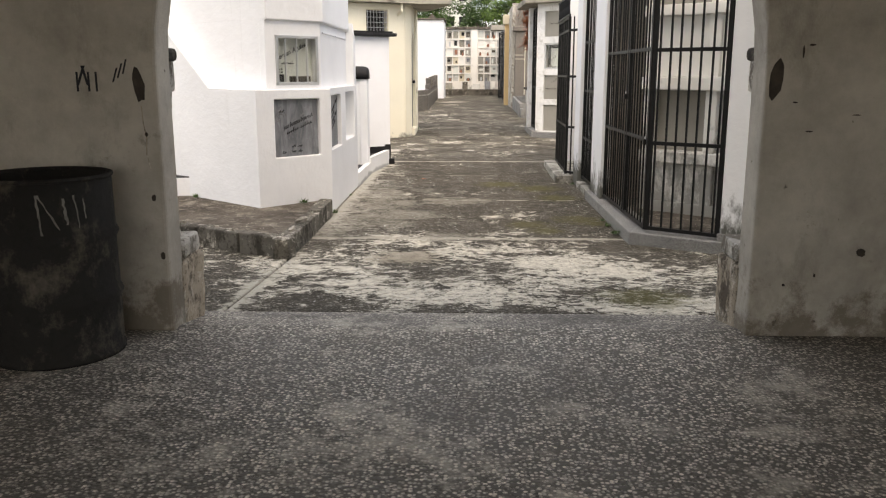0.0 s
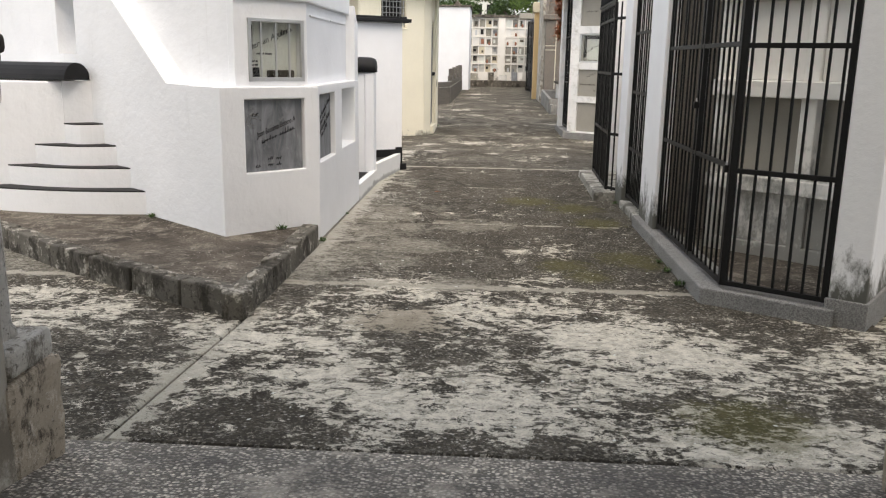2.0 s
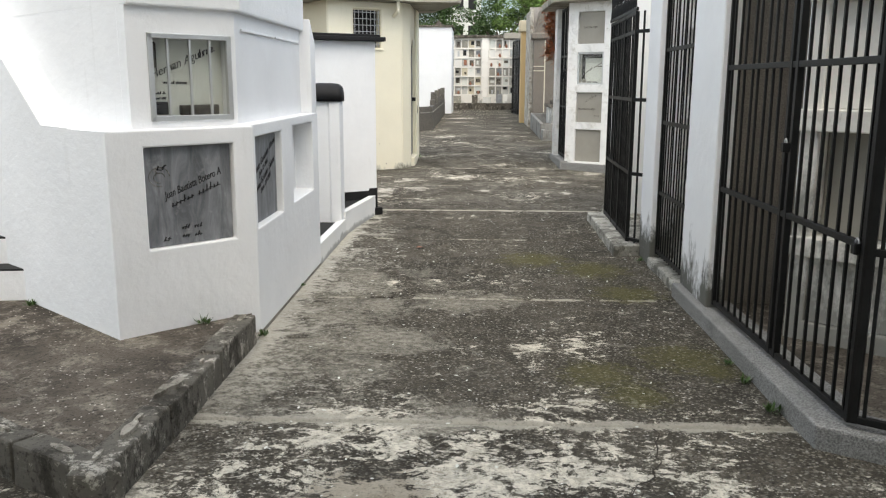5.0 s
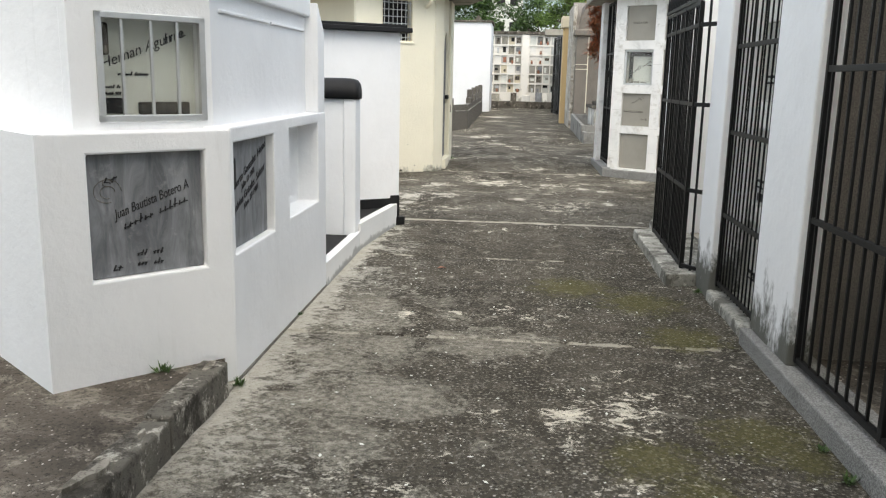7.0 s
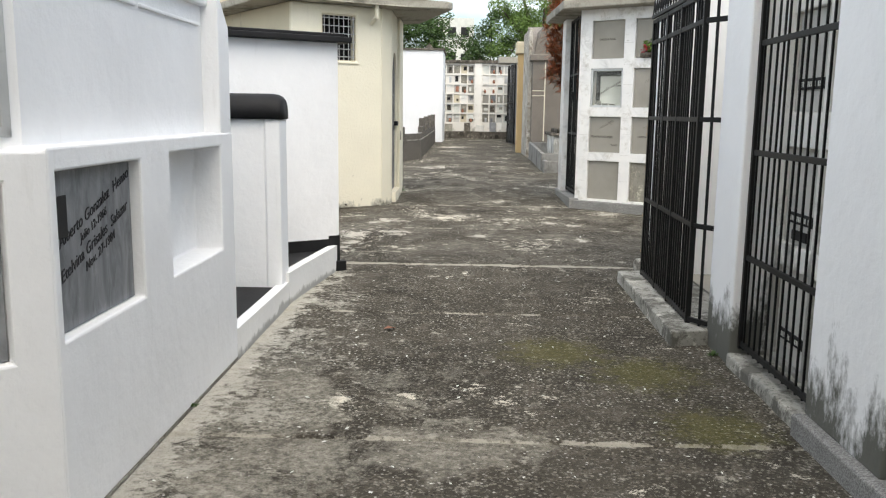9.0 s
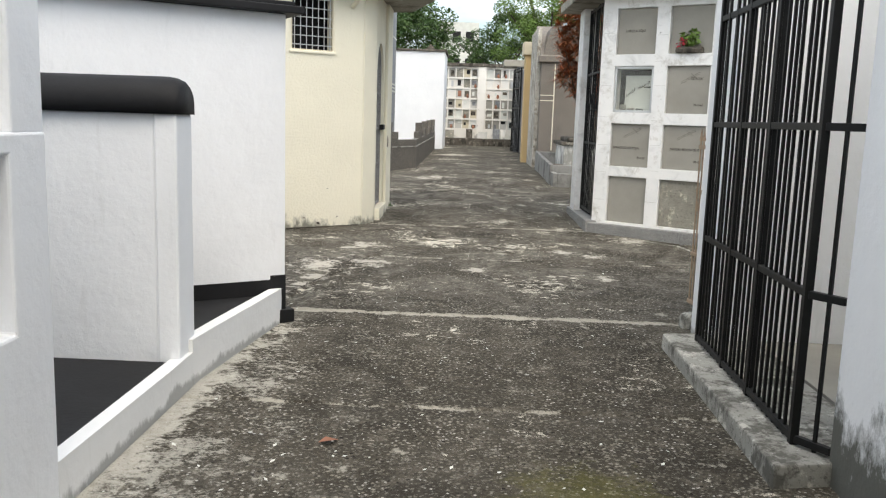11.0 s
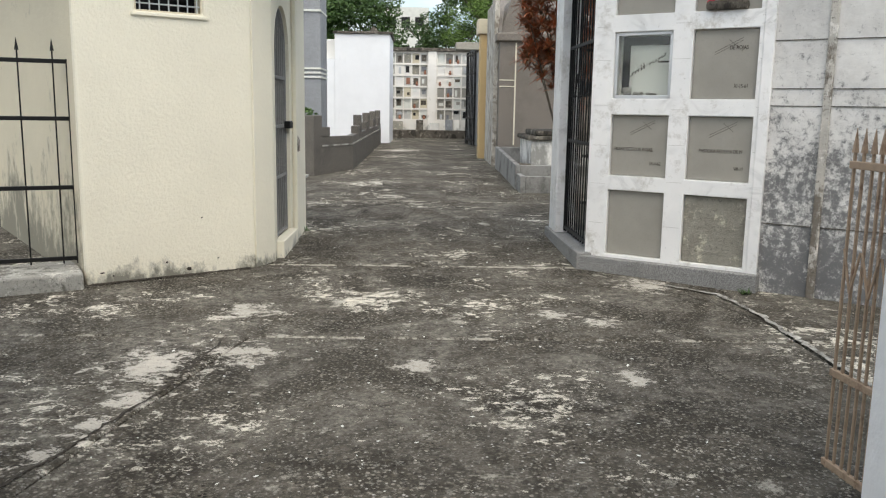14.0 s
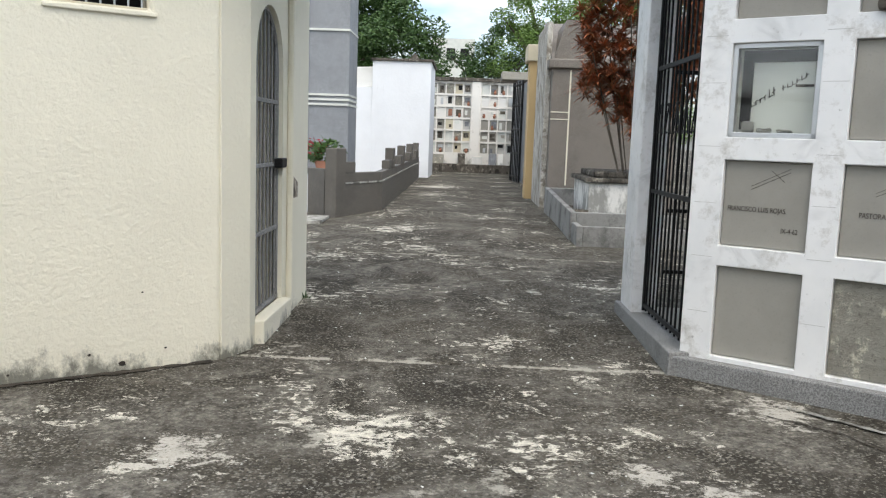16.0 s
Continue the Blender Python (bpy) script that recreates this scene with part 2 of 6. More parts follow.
    for j in JOINTS:
        d = n.math("ADD", n.math("ABSOLUTE", n.math("ADD", y, -j), 0), {7.55: 0.0, 14.25: 0.0}.get(j, 0.035))
        gap = d if gap is None else n.math("MINIMUM", gap, d)
    lip = n.ramp(n.math("ADD", n.ramp(gap, 0.0, 0.09, 0.26, 0.0), n.noise(4.5, 9, 0.75)), 0.60, 0.66, 0, 0.85)
    col = n.mix(lip, col, n.mix(n.noise(18, 8, 0.78), (0.62, 0.59, 0.51), (0.30, 0.28, 0.235)))
    patch = n.ramp(n.math("ADD", n.math("MULTIPLY", n.blob(-0.50, 6.70, 0.5), 0.24), flake), 0.60, 0.64, 0, 0.85)
    col = n.mix(patch, col, n.mix(n.noise(14, 7, 0.75), (0.44, 0.39, 0.31), (0.27, 0.24, 0.19)))
    moss = n.blob(1.16, 8.55, 0.50)
    for mx, my, r in ((0.62, 8.25, 0.42), (0.78, 7.95, 0.36), (1.3, 8.35, 0.3), (0.45, 11.3, 0.6), (1.1, 10.05, 0.5), (0.95, 10.9, 0.6), (1.15, 5.2, 0.6)):
        moss = n.math("MAXIMUM", moss, n.blob(mx, my, r))
    moss = n.ramp(n.math("ADD", n.math("MULTIPLY", moss, 0.34), n.math("MULTIPLY", n.noise(9, 13, 0.85, None, 0.4), 0.9)), 0.58, 0.70, 0, 0.52)
    col = n.mix(moss, col, n.mix(n.noise(30), (0.19, 0.18, 0.04), (0.04, 0.04, 0.016)))
    col = n.mix(n.ramp(n.rand(), 0, 1, 0.0, 0.2), col, (0.07, 0.066, 0.058))
    col = n.mix(n.ramp(n.noise(70, 4, 0.75), 0.56, 0.64, 0, 0.45), col, (0.03, 0.027, 0.022))
    h = n.math("ADD", grit, n.math("MULTIPLY", n.noise(9, 6, 0.7), 1.5))
    nor = n.bump(h, 0.8, 0.014, n.bump(n.cells(75), 0.4, 0.006))
    return n.done(col, 0.92, 0, nor, 0.1)


def aggregate(name):
    """Washed pebble floor."""
    n = Net(name)
    s = n.t.nodes.new("ShaderNodeTexVoronoi")
    s.inputs["Scale"].default_value = 62
    n.link(n.pos, s.inputs["Vector"])
    val = n.t.nodes.new("ShaderNodeSeparateColor")
    n.link(s.outputs["Color"], val.inputs[0])
    col = n.mix(n.ramp(val.outputs[0], 0.15, 0.95), (0.07, 0.06, 0.046), (0.92, 0.85, 0.72))
    col = n.mix(n.ramp(n.noise(45, 5, 0.75), 0.50, 0.60, 0, 0.6), col, (0.85, 0.78, 0.66))
    col = n.mix(n.ramp(n.noise(50, 4, 0.75), 0.54, 0.62, 0, 0.7), col, (0.045, 0.038, 0.03))
    col = n.mix(n.ramp(s.outputs["Distance"], 0.35, 0.6), col, (0.12, 0.108, 0.09))
    col = n.mix(n.math("MULTIPLY", n.ramp(n.noise(1.6, 6, 0.65), 0.42, 0.68), 0.35), col, (0.19, 0.172, 0.145))
    col = n.mix(n.ramp(n.noise(0.8, 8, 0.72), 0.48, 0.62, 0, 0.3), col, (0.06, 0.053, 0.044))
    col = n.mix(n.ramp(n.noise(2.3, 9, 0.75), 0.53, 0.62, 0, 0.5), col, (0.66, 0.60, 0.50))
    # broken darker band across the threshold
    dark_band = n.math("MULTIPLY", n.math("MINIMUM", n.ramp(n.axis(1), 4.15, 4.4), n.ramp(n.axis(1), 4.8, 4.6)), n.ramp(n.noise(1.2, 6), 0.4, 0.6))
    col = n.mix(n.math("MULTIPLY", dark_band, 0.6), col, (0.035, 0.032, 0.03))
    nor = n.bump(s.outputs["Distance"], 0.6, 0.012)
    return n.done(col, n.ramp(n.noise(2.5, 5), 0.3, 0.7, 0.55, 0.75), 0, nor, 0.42)


def marble(name):
    n = Net(name)
    v = n.noise(2.4, 6, 0.55, n.scaled((1, 1, 1.5)), 1.2)
    vein = n.math("SUBTRACT", 1.0, n.math("MULTIPLY", n.math("ABSOLUTE", n.math("ADD", v, -0.5), 0), 9.0))
    col = n.mix(n.ramp(n.noise(2.2), 0.35, 0.7), (0.84, 0.83, 0.81), (0.74, 0.74, 0.73))
    col = n.mix(n.math("MULTIPLY", n.ramp(vein, 0.3, 1.0), n.ramp(n.noise(2.5, 3), 0.50, 0.72, 0, 0.5)), col, (0.36, 0.36, 0.35))
    col = n.mix(n.math("MULTIPLY", n.ramp(n.noise(4, 10, 0.78), 0.53, 0.66), 0.6), col, (0.34, 0.31, 0.25))
    col = n.mix(n.ramp(n.noise(17, 6, 0.75), 0.64, 0.72, 0, 0.6), col, (0.16, 0.145, 0.12))
    return n.done(col, 0.45, 0, n.bump(n.noise(30), 0.08, 0.005), 0.5)


def ruin(name, base, dark, pale):
    """Crumbled old render: sharp flakes of dark grime and pale lime over a middle tone."""
    n = Net(name)
    col = n.mix(n.ramp(n.noise(3, 6), 0.35, 0.65), base, tuple(v * 0.7 for v in base))
    col = n.mix(n.ramp(n.noise(7, 10, 0.78), 0.54, 0.60, 0, 0.85), col, pale)
    col = n.mix(n.ramp(n.noise(4.5, 10, 0.76, n.scaled((1, 1, 0.6))), 0.50, 0.57, 0, 0.88), col, dark)
    col = n.mix(n.ramp(n.noise(38, 5, 0.7), 0.56, 0.66, 0, 0.7), col, tuple(v * 0.6 for v in dark))
    return n.done(col, 0.92, 0, n.bump(n.noise(14, 9, 0.75), 0.9, 0.025), 0.15)


def granite(name, a, b, rough=0.6):
    n = Net(name)
    col = n.mix(n.ramp(n.noise(120, 4, 0.7), 0.40, 0.60), a, b)
    col = n.mix(n.math("MULTIPLY", n.ramp(n.noise(2.5, 6, 0.7), 0.45, 0.75), 0.4), col, tuple(v * 0.5 for v in a))
    return n.done(col, rough, 0, n.bump(n.noise(120), 0.2, 0.004), 0.4)


def weathered(name, pale, dark, amount=0.5, scale=2.5):
    n = Net(name)
    f = n.noise(scale, 9, 0.74, n.scaled((1, 1, 0.8)))
    k = 0.62 - 0.25 * amount
    col = n.mix(n.ramp(f, k, k + 0.16), pale, dark)
    col = n.mix(n.math("MULTIPLY", n.ramp(n.noise(26, 5), 0.5, 0.72), 0.45), col, tuple(v * 0.55 for v in pale))
    return n.done(col, 0.9, 0, n.bump(n.noise(18, 7, 0.7), 0.5, 0.02), 0.25)


def mould_stone(name):
    """Pale stone blocks, mottled by black mould that thickens towards the damp foot."""
    n = Net(name)
    col = n.mix(n.ramp(n.noise(2.0, 7, 0.7), 0.35, 0.65), (0.70, 0.69, 0.66), (0.50, 0.49, 0.47))
    f = n.math("ADD", n.noise(17, 10, 0.8), n.math("MULTIPLY", n.noise(2.0, 5, 0.6), 0.35))
    f = n.math("ADD", f, n.ramp(n.axis(2), 2.3, 0.7, -0.10, 0.12))
    col = n.mix(n.ramp(f, 0.68, 0.80, 0, 0.8), col, (0.07, 0.073, 0.078))
    col = n.mix(n.ramp(n.noise(30, 6, 0.75), 0.58, 0.66, 0, 0.5), col, (0.42, 0.42, 0.41))
    return n.done(col, 0.9, 0, n.bump(n.noise(22, 7, 0.7), 0.4, 0.015), 0.2)


def streaked(name, a, b):
    """Grey marble with upright veins and wash marks."""
    n = Net(name)
    f = n.noise(2.2, 8, 0.7, n.scaled((5, 5, 1.1)), 0.8)
    col = n.mix(n.ramp(f, 0.36, 0.64), b, a)
    col = n.mix(n.ramp(n.noise(9, 7, 0.7), 0.58, 0.68, 0, 0.4), col, (0.42, 0.42, 0.42))
    return n.done(col, 0.55, 0, n.bump(n.noise(60), 0.1, 0.003), 0.4)


def leafy(name, a, b):
    n = Net(name)
    g = n.t.nodes.new("ShaderNodeNewGeometry")
    col = n.mix(g.outputs["Random Per Island"], a, b)
    n.b.inputs["Subsurface Weight"].default_value = 0.0
    return n.done(col, 0.5, 0, None, 0.35)


def glass_mat(name):
    n = Net(name)
    n.b.inputs["Transmission Weight"].default_value = 1.0
    n.b.inputs["IOR"].default_value = 1.45
    return n.done((0.93, 0.95, 0.94), n.ramp(n.noise(6), 0.4, 0.7, 0.02, 0.12), 0, None, 0.5)


M = {
    "path": path_concrete("weathered_concrete"),
    "aggregate": aggregate("washed_aggregate"),
    "white": plaster("white_plaster", (0.84, 0.85, 0.865)),
    "white_mould": plaster("white_plaster_mould", (0.84, 0.845, 0.85), 0.95, 0.85),
    "white_old": plaster("old_white_plaster", (0.77, 0.755, 0.71), 0.65, 2.0, 0.35),
    "kerb_cement": ruin("flaked_kerb_cement", (0.17, 0.158, 0.136), (0.045, 0.041, 0.034), (0.54, 0.51, 0.45)),
    "cream": plaster("cream_plaster", (0.80, 0.755, 0.615), 0.8, 0.34, 0.0, 0.5, 34),
    "cream_old": plaster("stained_cream_plaster", (0.62, 0.56, 0.42), 0.7, 1.6, 0.4),
    "hall": hall_plaster("grey_dirty_plaster"),
    "hall_trim": ruin("peeling_paint", (0.60, 0.575, 0.52), (0.14, 0.12, 0.095), (0.76, 0.74, 0.69)),
    "plinth": ruin("crumbled_plinth", (0.50, 0.43, 0.34), (0.085, 0.07, 0.055), (0.70, 0.65, 0.56)),
    "scar": plain("bare_scar", (0.055, 0.045, 0.036), 0.4, 0.95, 0, 12, 60, 0.6),
    "white_foot": plaster("white_plaster_dirty_foot", (0.80, 0.80, 0.79), 0.55, 0.10),
    "black": plain("black_paint", (0.014, 0.014, 0.015), 0.3, 0.6, 0, 3, 40, 0.2, 0.2),
    "iron": plain("black_iron", (0.009, 0.009, 0.009), 0.3, 0.5, 0.0, 8, 90, 0.1, 0.2),
    "rust": weathered("rusted_iron", (0.36, 0.265, 0.185), (0.15, 0.085, 0.055), 0.35, 14.0),
    "kerb": ruin("worn_kerb", (0.135, 0.12, 0.10), (0.035, 0.032, 0.027), (0.36, 0.33, 0.28)),
    "infill": path_film("dark_infill"),
    "grey": granite("grey_terrazzo", (0.13, 0.128, 0.124), (0.33, 0.325, 0.315), 0.8),
    "ochre": plaster("ochre_plaster", (0.60, 0.44, 0.23), 0.6, 0.6, 0.25),
    "peeling": ruin("peeling_limewash", (0.60, 0.57, 0.50), (0.24, 0.21, 0.17), (0.76, 0.74, 0.69)),
    "granite": granite("brown_granite", (0.14, 0.122, 0.103), (0.28, 0.25, 0.215)),
    "dark_granite": granite("dark_brown_granite", (0.07, 0.064, 0.056), (0.19, 0.172, 0.148)),
    "bluegranite": granite("blue_grey_granite", (0.22, 0.23, 0.24), (0.34, 0.35, 0.37)),
    "panel": plain("cement_panel", (0.30, 0.285, 0.25), 0.12, 0.8, 0, 2, 80, 0.1),
    "panel_old": ruin("flaking_panel", (0.31, 0.295, 0.25), (0.25, 0.235, 0.20), (0.58, 0.54, 0.43)),
    "plaque": streaked("grey_marble_plaque", (0.26, 0.27, 0.285), (0.115, 0.12, 0.13)),
    "marble": marble("veined_marble"),
    "letter": plain("engraved_ink", (0.02, 0.02, 0.022), 0.2, 0.7),
    "paper": plain("pale_card", (0.66, 0.67, 0.62), 0.1, 0.7),
    "alu": plain("dull_aluminium", (0.55, 0.56, 0.56), 0.1, 0.4, 0.7),
    "glass": glass_mat("window_glass"),
    "roof": weathered("old_roof_slab", (0.36, 0.34, 0.29), (0.13, 0.12, 0.10), 0.5, 2.0),
    "drum": weathered("blackened_steel", (0.024, 0.023, 0.021), (0.12, 0.105, 0.085), 0.42, 4.5),
    "chalk": plain("scraped_paint", (0.17, 0.165, 0.15), 0.4, 0.8, 0, 20),
    "end_stone": mould_stone("mould_stone"),
    # near-black: room shade behind chapel openings, also dark plates and panes
    "dark": plain("shade_and_dark_plates", (0.02, 0.02, 0.02), 0.2, 0.9),
    "sill": ruin("worn_sill", (0.42, 0.41, 0.37), (0.12, 0.115, 0.10), (0.66, 0.64, 0.58)),
    "mortar": ruin("worn_mortar", (0.40, 0.37, 0.32), (0.12, 0.11, 0.09), (0.58, 0.55, 0.48)),
    "old_grey": weathered("weathered_grey", (0.27, 0.265, 0.25), (0.10, 0.098, 0.09), 0.5, 2.5),
    "white_niche": plaster("white_grid_plaster", (0.82, 0.79, 0.73), 0.6, 1.3, 0.45),
    "soil": plain("dark_soil", (0.045, 0.037, 0.028), 0.4, 0.95, 0, 8, 40, 0.6),
    "leaf": leafy("green_leaf", (0.035, 0.075, 0.018), (0.075, 0.13, 0.035)),
    "leaf_light": leafy("light_green_leaf", (0.10, 0.17, 0.03), (0.16, 0.25, 0.06)),
    "leaf_red": leafy("red_leaf", (0.48, 0.14, 0.06), (0.15, 0.09, 0.04)),
    "bark": plain("bark", (0.10, 0.085, 0.065), 0.3, 0.9, 0, 5, 30, 0.6),
    "lead": plain("shaded_niche", (0.52, 0.51, 0.48), 0.15, 0.85),
    "brick": plain("old_brick", (0.30, 0.14, 0.09), 0.25, 0.9),
    "flower": plain("red_flower", (0.45, 0.04, 0.06), 0.2, 0.6),
}


# ---- building blocks ----
def thing(name, label, category, m=None, group="", kind=""):
    ob = new(name)
    ob.empty_display_size = 0.2
    ob.matrix_basis = m or Matrix()
    return tagged(ob, label, category, group, kind)


def mesh_of(name, bm, material, smooth=False):
    me = bpy.data.meshes.new(name)
    bmesh.ops.recalc_face_normals(bm, faces=bm.faces[:])
    bm.to_mesh(me)
    bm.free()
    me.materials.append(M[material])
    if smooth:
        for p in me.polygons:
            p.use_smooth = True
    return me


def part(name, bm, material, parent=None, label="", smooth=False, m=None):
    ob = new(name, mesh_of(name, bm, material, smooth) if isinstance(bm, bmesh.types.BMesh) else bm)
    ob.parent = parent
    if m is not None:
        ob.matrix_basis = m
    return tagged(ob, label)


def box(bm, x0, x1, y0, y1, z0, z1, bev=0.0, m=None):
    tmp = bmesh.new()
    bmesh.ops.create_cube(tmp, size=1)
    for v in tmp.verts:
        v.co = Vector((x0 + (v.co.x + 0.5) * (x1 - x0), y0 + (v.co.y + 0.5) * (y1 - y0), z0 + (v.co.z + 0.5) * (z1 - z0)))
    if bev:
        bmesh.ops.bevel(tmp, geom=tmp.edges[:], offset=bev, segments=2, affect="EDGES", profile=0.5)
    merge(bm, tmp, m)
    return bm


def merge(bm, tmp, m=None):
    at = {}
    for v in tmp.verts:
        at[v] = bm.verts.new(m @ v.co if m else v.co)
    for f in tmp.faces:
        bm.faces.new([at[v] for v in f.verts])
    tmp.free()


def boxes(*rows, bev=0.0):
    bm = bmesh.new()
    for r in rows:
        box(bm, *r, bev=bev)
    return bm


def prism(bm, pts, z0, z1, bev=0.0):
    """An upright prism over a plan outline; z1 may be a list, one height a corner."""
    tmp = bmesh.new()
    tops = z1 if isinstance(z1, (list, tuple)) else [z1] * len(pts)
    lo = [tmp.verts.new((x, y, z0)) for x, y in pts]
    hi = [tmp.verts.new((x, y, z)) for (x, y), z in zip(pts, tops)]
    n = len(pts)
    tmp.faces.new(lo[::-1])
    tmp.faces.new(hi)
    for i in range(n):
        tmp.faces.new((lo[i], lo[(i + 1) % n], hi[(i + 1) % n], hi[i]))
    if bev:
        bmesh.ops.bevel(tmp, geom=tmp.edges[:], offset=bev, segments=2, affect="EDGES", profile=0.5)
    merge(bm, tmp)
    return bm


def rough(bm, amount, scale, cuts=0):
    """Worn edges: cut finer and push about by noise."""
    if cuts:
        bmesh.ops.subdivide_edges(bm, edges=bm.edges[:], cuts=cuts, use_grid_fill=True)
    for v in bm.verts:
        v.co += Vector(noise.noise_vector(v.co * scale)) * amount
    return bm


def rod(bm, a, b, r, sides=8):
    a, b = Vector(a), Vector(b)
    tmp = bmesh.new()
    bmesh.ops.create_cone(tmp, cap_ends=True, segments=sides, radius1=r, radius2=r, depth=(b - a).length)
    merge(bm, tmp, Matrix.Translation((a + b) / 2) @ (b - a).to_track_quat("Z", "Y").to_matrix().to_4x4())
    return bm


def lathe(bm, profile, sides=32, m=None):
    """Turned shape; profile rows are radius, height."""
    tmp = bmesh.new()
    rings = [[tmp.verts.new((r * math.cos(2 * math.pi * i / sides), r * math.sin(2 * math.pi * i / sides), z)) for i in range(sides)] for r, z in profile]
    for p, q in zip(rings, rings[1:]):
        for i in range(sides):
            tmp.faces.new((p[i], p[(i + 1) % sides], q[(i + 1) % sides], q[i]))
    merge(bm, tmp, m)
    return bm


def along(p, q, z=0.0):
    """The pose of a wall's own axes: x runs from p to q (left to right as seen from its front), y goes in, z up."""
    u = Vector((q[0] - p[0], q[1] - p[1], 0)).normalized()
    return Matrix(((u.x, -u.y, 0, p[0]), (u.y, u.x, 0, p[1]), (0, 0, 1, z), (0, 0, 0, 1)))


def span(p, q):
    return math.hypot(q[0] - p[0], q[1] - p[1])


def holed(w, h, t, holes, z0=0.0, bm=None):
    """A wall of width w, from z0 to h, thickness t, with holes (x0, x1, z0, z1, depth); depth t or more goes right through."""
    bm = bm or bmesh.new()
    xs = sorted({0.0, w, *[v for r in holes for v in r[:2]]})
    zs = sorted({z0, h, *[v for r in holes for v in r[2:4]]})

    def depth(i, k):
        if i < 0 or k < 0 or i >= len(xs) - 1 or k >= len(zs) - 1:
            return t
        cx, cz = (xs[i] + xs[i + 1]) / 2, (zs[k] + zs[k + 1]) / 2
        for a, b, c, d, e in holes:
            if a < cx < b and c < cz < d:
                return min(e, t)
        return 0.0

    def quad(*p):
        bm.faces.new([bm.verts.new(v) for v in p])

    for i in range(len(xs) - 1):
        for k in range(len(zs) - 1):
            d = depth(i, k)
            x0, x1, a, b = xs[i], xs[i + 1], zs[k], zs[k + 1]
            if d < t:
                quad((x0, d, a), (x1, d, a), (x1, d, b), (x0, d, b))
                quad((x0, t, a), (x0, t, b), (x1, t, b), (x1, t, a))
            for (j, l), e in (((i - 1, k), ((x0, a), (x0, b))), ((i + 1, k), ((x1, a), (x1, b))), ((i, k - 1), ((x0, a), (x1, a))), ((i, k + 1), ((x0, b), (x1, b)))):
                n = depth(j, l)
                if n > d:
                    (ax, az_), (bx, bz) = e
                    quad((ax, d, az_), (bx, d, bz), (bx, n, bz), (ax, n, az_))
    bmesh.ops.remove_doubles(bm, verts=bm.verts[:], dist=0.0004)
    return bm


def soft_edges(ob, width=0.008, segments=2):
    b = ob.modifiers.new("worn edges", "BEVEL")
    b.width, b.segments, b.limit_method, b.angle_limit = width, segments, "ANGLE", radians(40)
    return ob


def lettering(text, size, material, parent, m, shear=0.0, depth=0.001, narrow=1.0):
    cu = bpy.data.curves.new("lettering", "FONT")
    cu.body, cu.size, cu.extrude, cu.shear = text, size, depth, shear
    tmp = bpy.data.objects.new("lettering", cu)
    me = bpy.data.meshes.new_from_object(tmp)
    bpy.data.objects.remove(tmp)
    me.materials.clear()
    me.materials.append(M[material])
    ob = tagged(new("lettering", me), kind="stuff")
    ob.parent = parent
    ob.matrix_basis = m @ pose(0, 0, 0, 90) @ Matrix.Diagonal((narrow, 1, 1, 1))
    return ob


def gz(y):
    """Height of the ground along the walk."""
    rows = ((-60, 0.18), (4.2, 0.18), (4.8, 0.09), (6.6, 0.0), (7.5, -0.01), (9, 0.0), (14, 0.0), (16, 0.04), (18.6, 0.09), (20.4, 0.15), (27, 0.3), (900, 0.3))
    for (a, p), (b, q) in zip(rows, rows[1:]):
        if y <= b:
            return p + (q - p) * (y - a) / (b - a)
    return 0.3


def bar_gate(name, label, p, q, z0, z1, count, rails, r=0.009, posts=True, group="", square=True, spears=0.0, material="iron", rail_h=0.032, category="gate", mids=()):
    """An iron gate of upright bars between two points of the plan, with flat rails."""
    w = span(p, q)
    g = thing(name, label, category, along(p, q, z0), group)
    h = z1 - z0
    bm = bmesh.new()
    rod(bm, (0, 0, 0.0), (0, 0, h + spears), r, 4 if square else 8)
    if spears:
        tmp = bmesh.new()
        bmesh.ops.create_cone(tmp, cap_ends=True, segments=6, radius1=r * 2.0, radius2=0.001, depth=0.09)
        merge(bm, tmp, Matrix.Translation((0, 0, h + spears)))
    bar = mesh_of("bar", bm, material)
    for i in range(count):
        part("bar", bar, material, g, m=pose((i + 0.5 + random.uniform(-0.05, 0.05)) * w / count, 0, 0, random.uniform(-0.25, 0.25), random.uniform(-0.2, 0.2), random.uniform(0, 90) if not square else 45))
    rail = mesh_of("rail", boxes((0, w, -r * 1.5, r * 1.5, -rail_h / 2, rail_h / 2), bev=0.003), material)
    for z in rails:
        part("rail", rail, material, g, m=pose(0, 0, z - z0))
    if posts:
        post = mesh_of("post", boxes((-0.018, 0.018, -0.018, 0.018, 0, h), bev=0.004), material)
        for u in (0, w, *[f * w for f in mids]):
            part("post", post, material, g, m=pose(u, 0, 0))
    return g


# ---- ground ----
def sheet(bm, xs, ys, z):
    grid = [[bm.verts.new((x, y, z(x, y))) for x in xs] for y in ys]
    for a, b in zip(grid, grid[1:]):
        for i in range(len(xs) - 1):
            bm.faces.new((a[i], a[i + 1], b[i + 1], b[i]))


bm = bmesh.new()
sheet(bm, (-600, -150, -40, -12, -4, 0, 4, 12, 40, 150, 600), (-600, -100, -20, 0, 4.2, 4.8, 6.6, 7.5, 9, 14, 16, 18.6, 20.4, 27, 50, 100, 250, 700), lambda x, y: gz(y) - 0.03)
ground = tagged(part("ground", bm, "path"), "weathered grey cement ground of the cemetery", "ground", kind="structure")

# entrance hall
IN_Y, OUT_Y, OPEN_L, OPEN_R, SPRING = 4.1, 4.3, -1.53, 1.43, 1.55


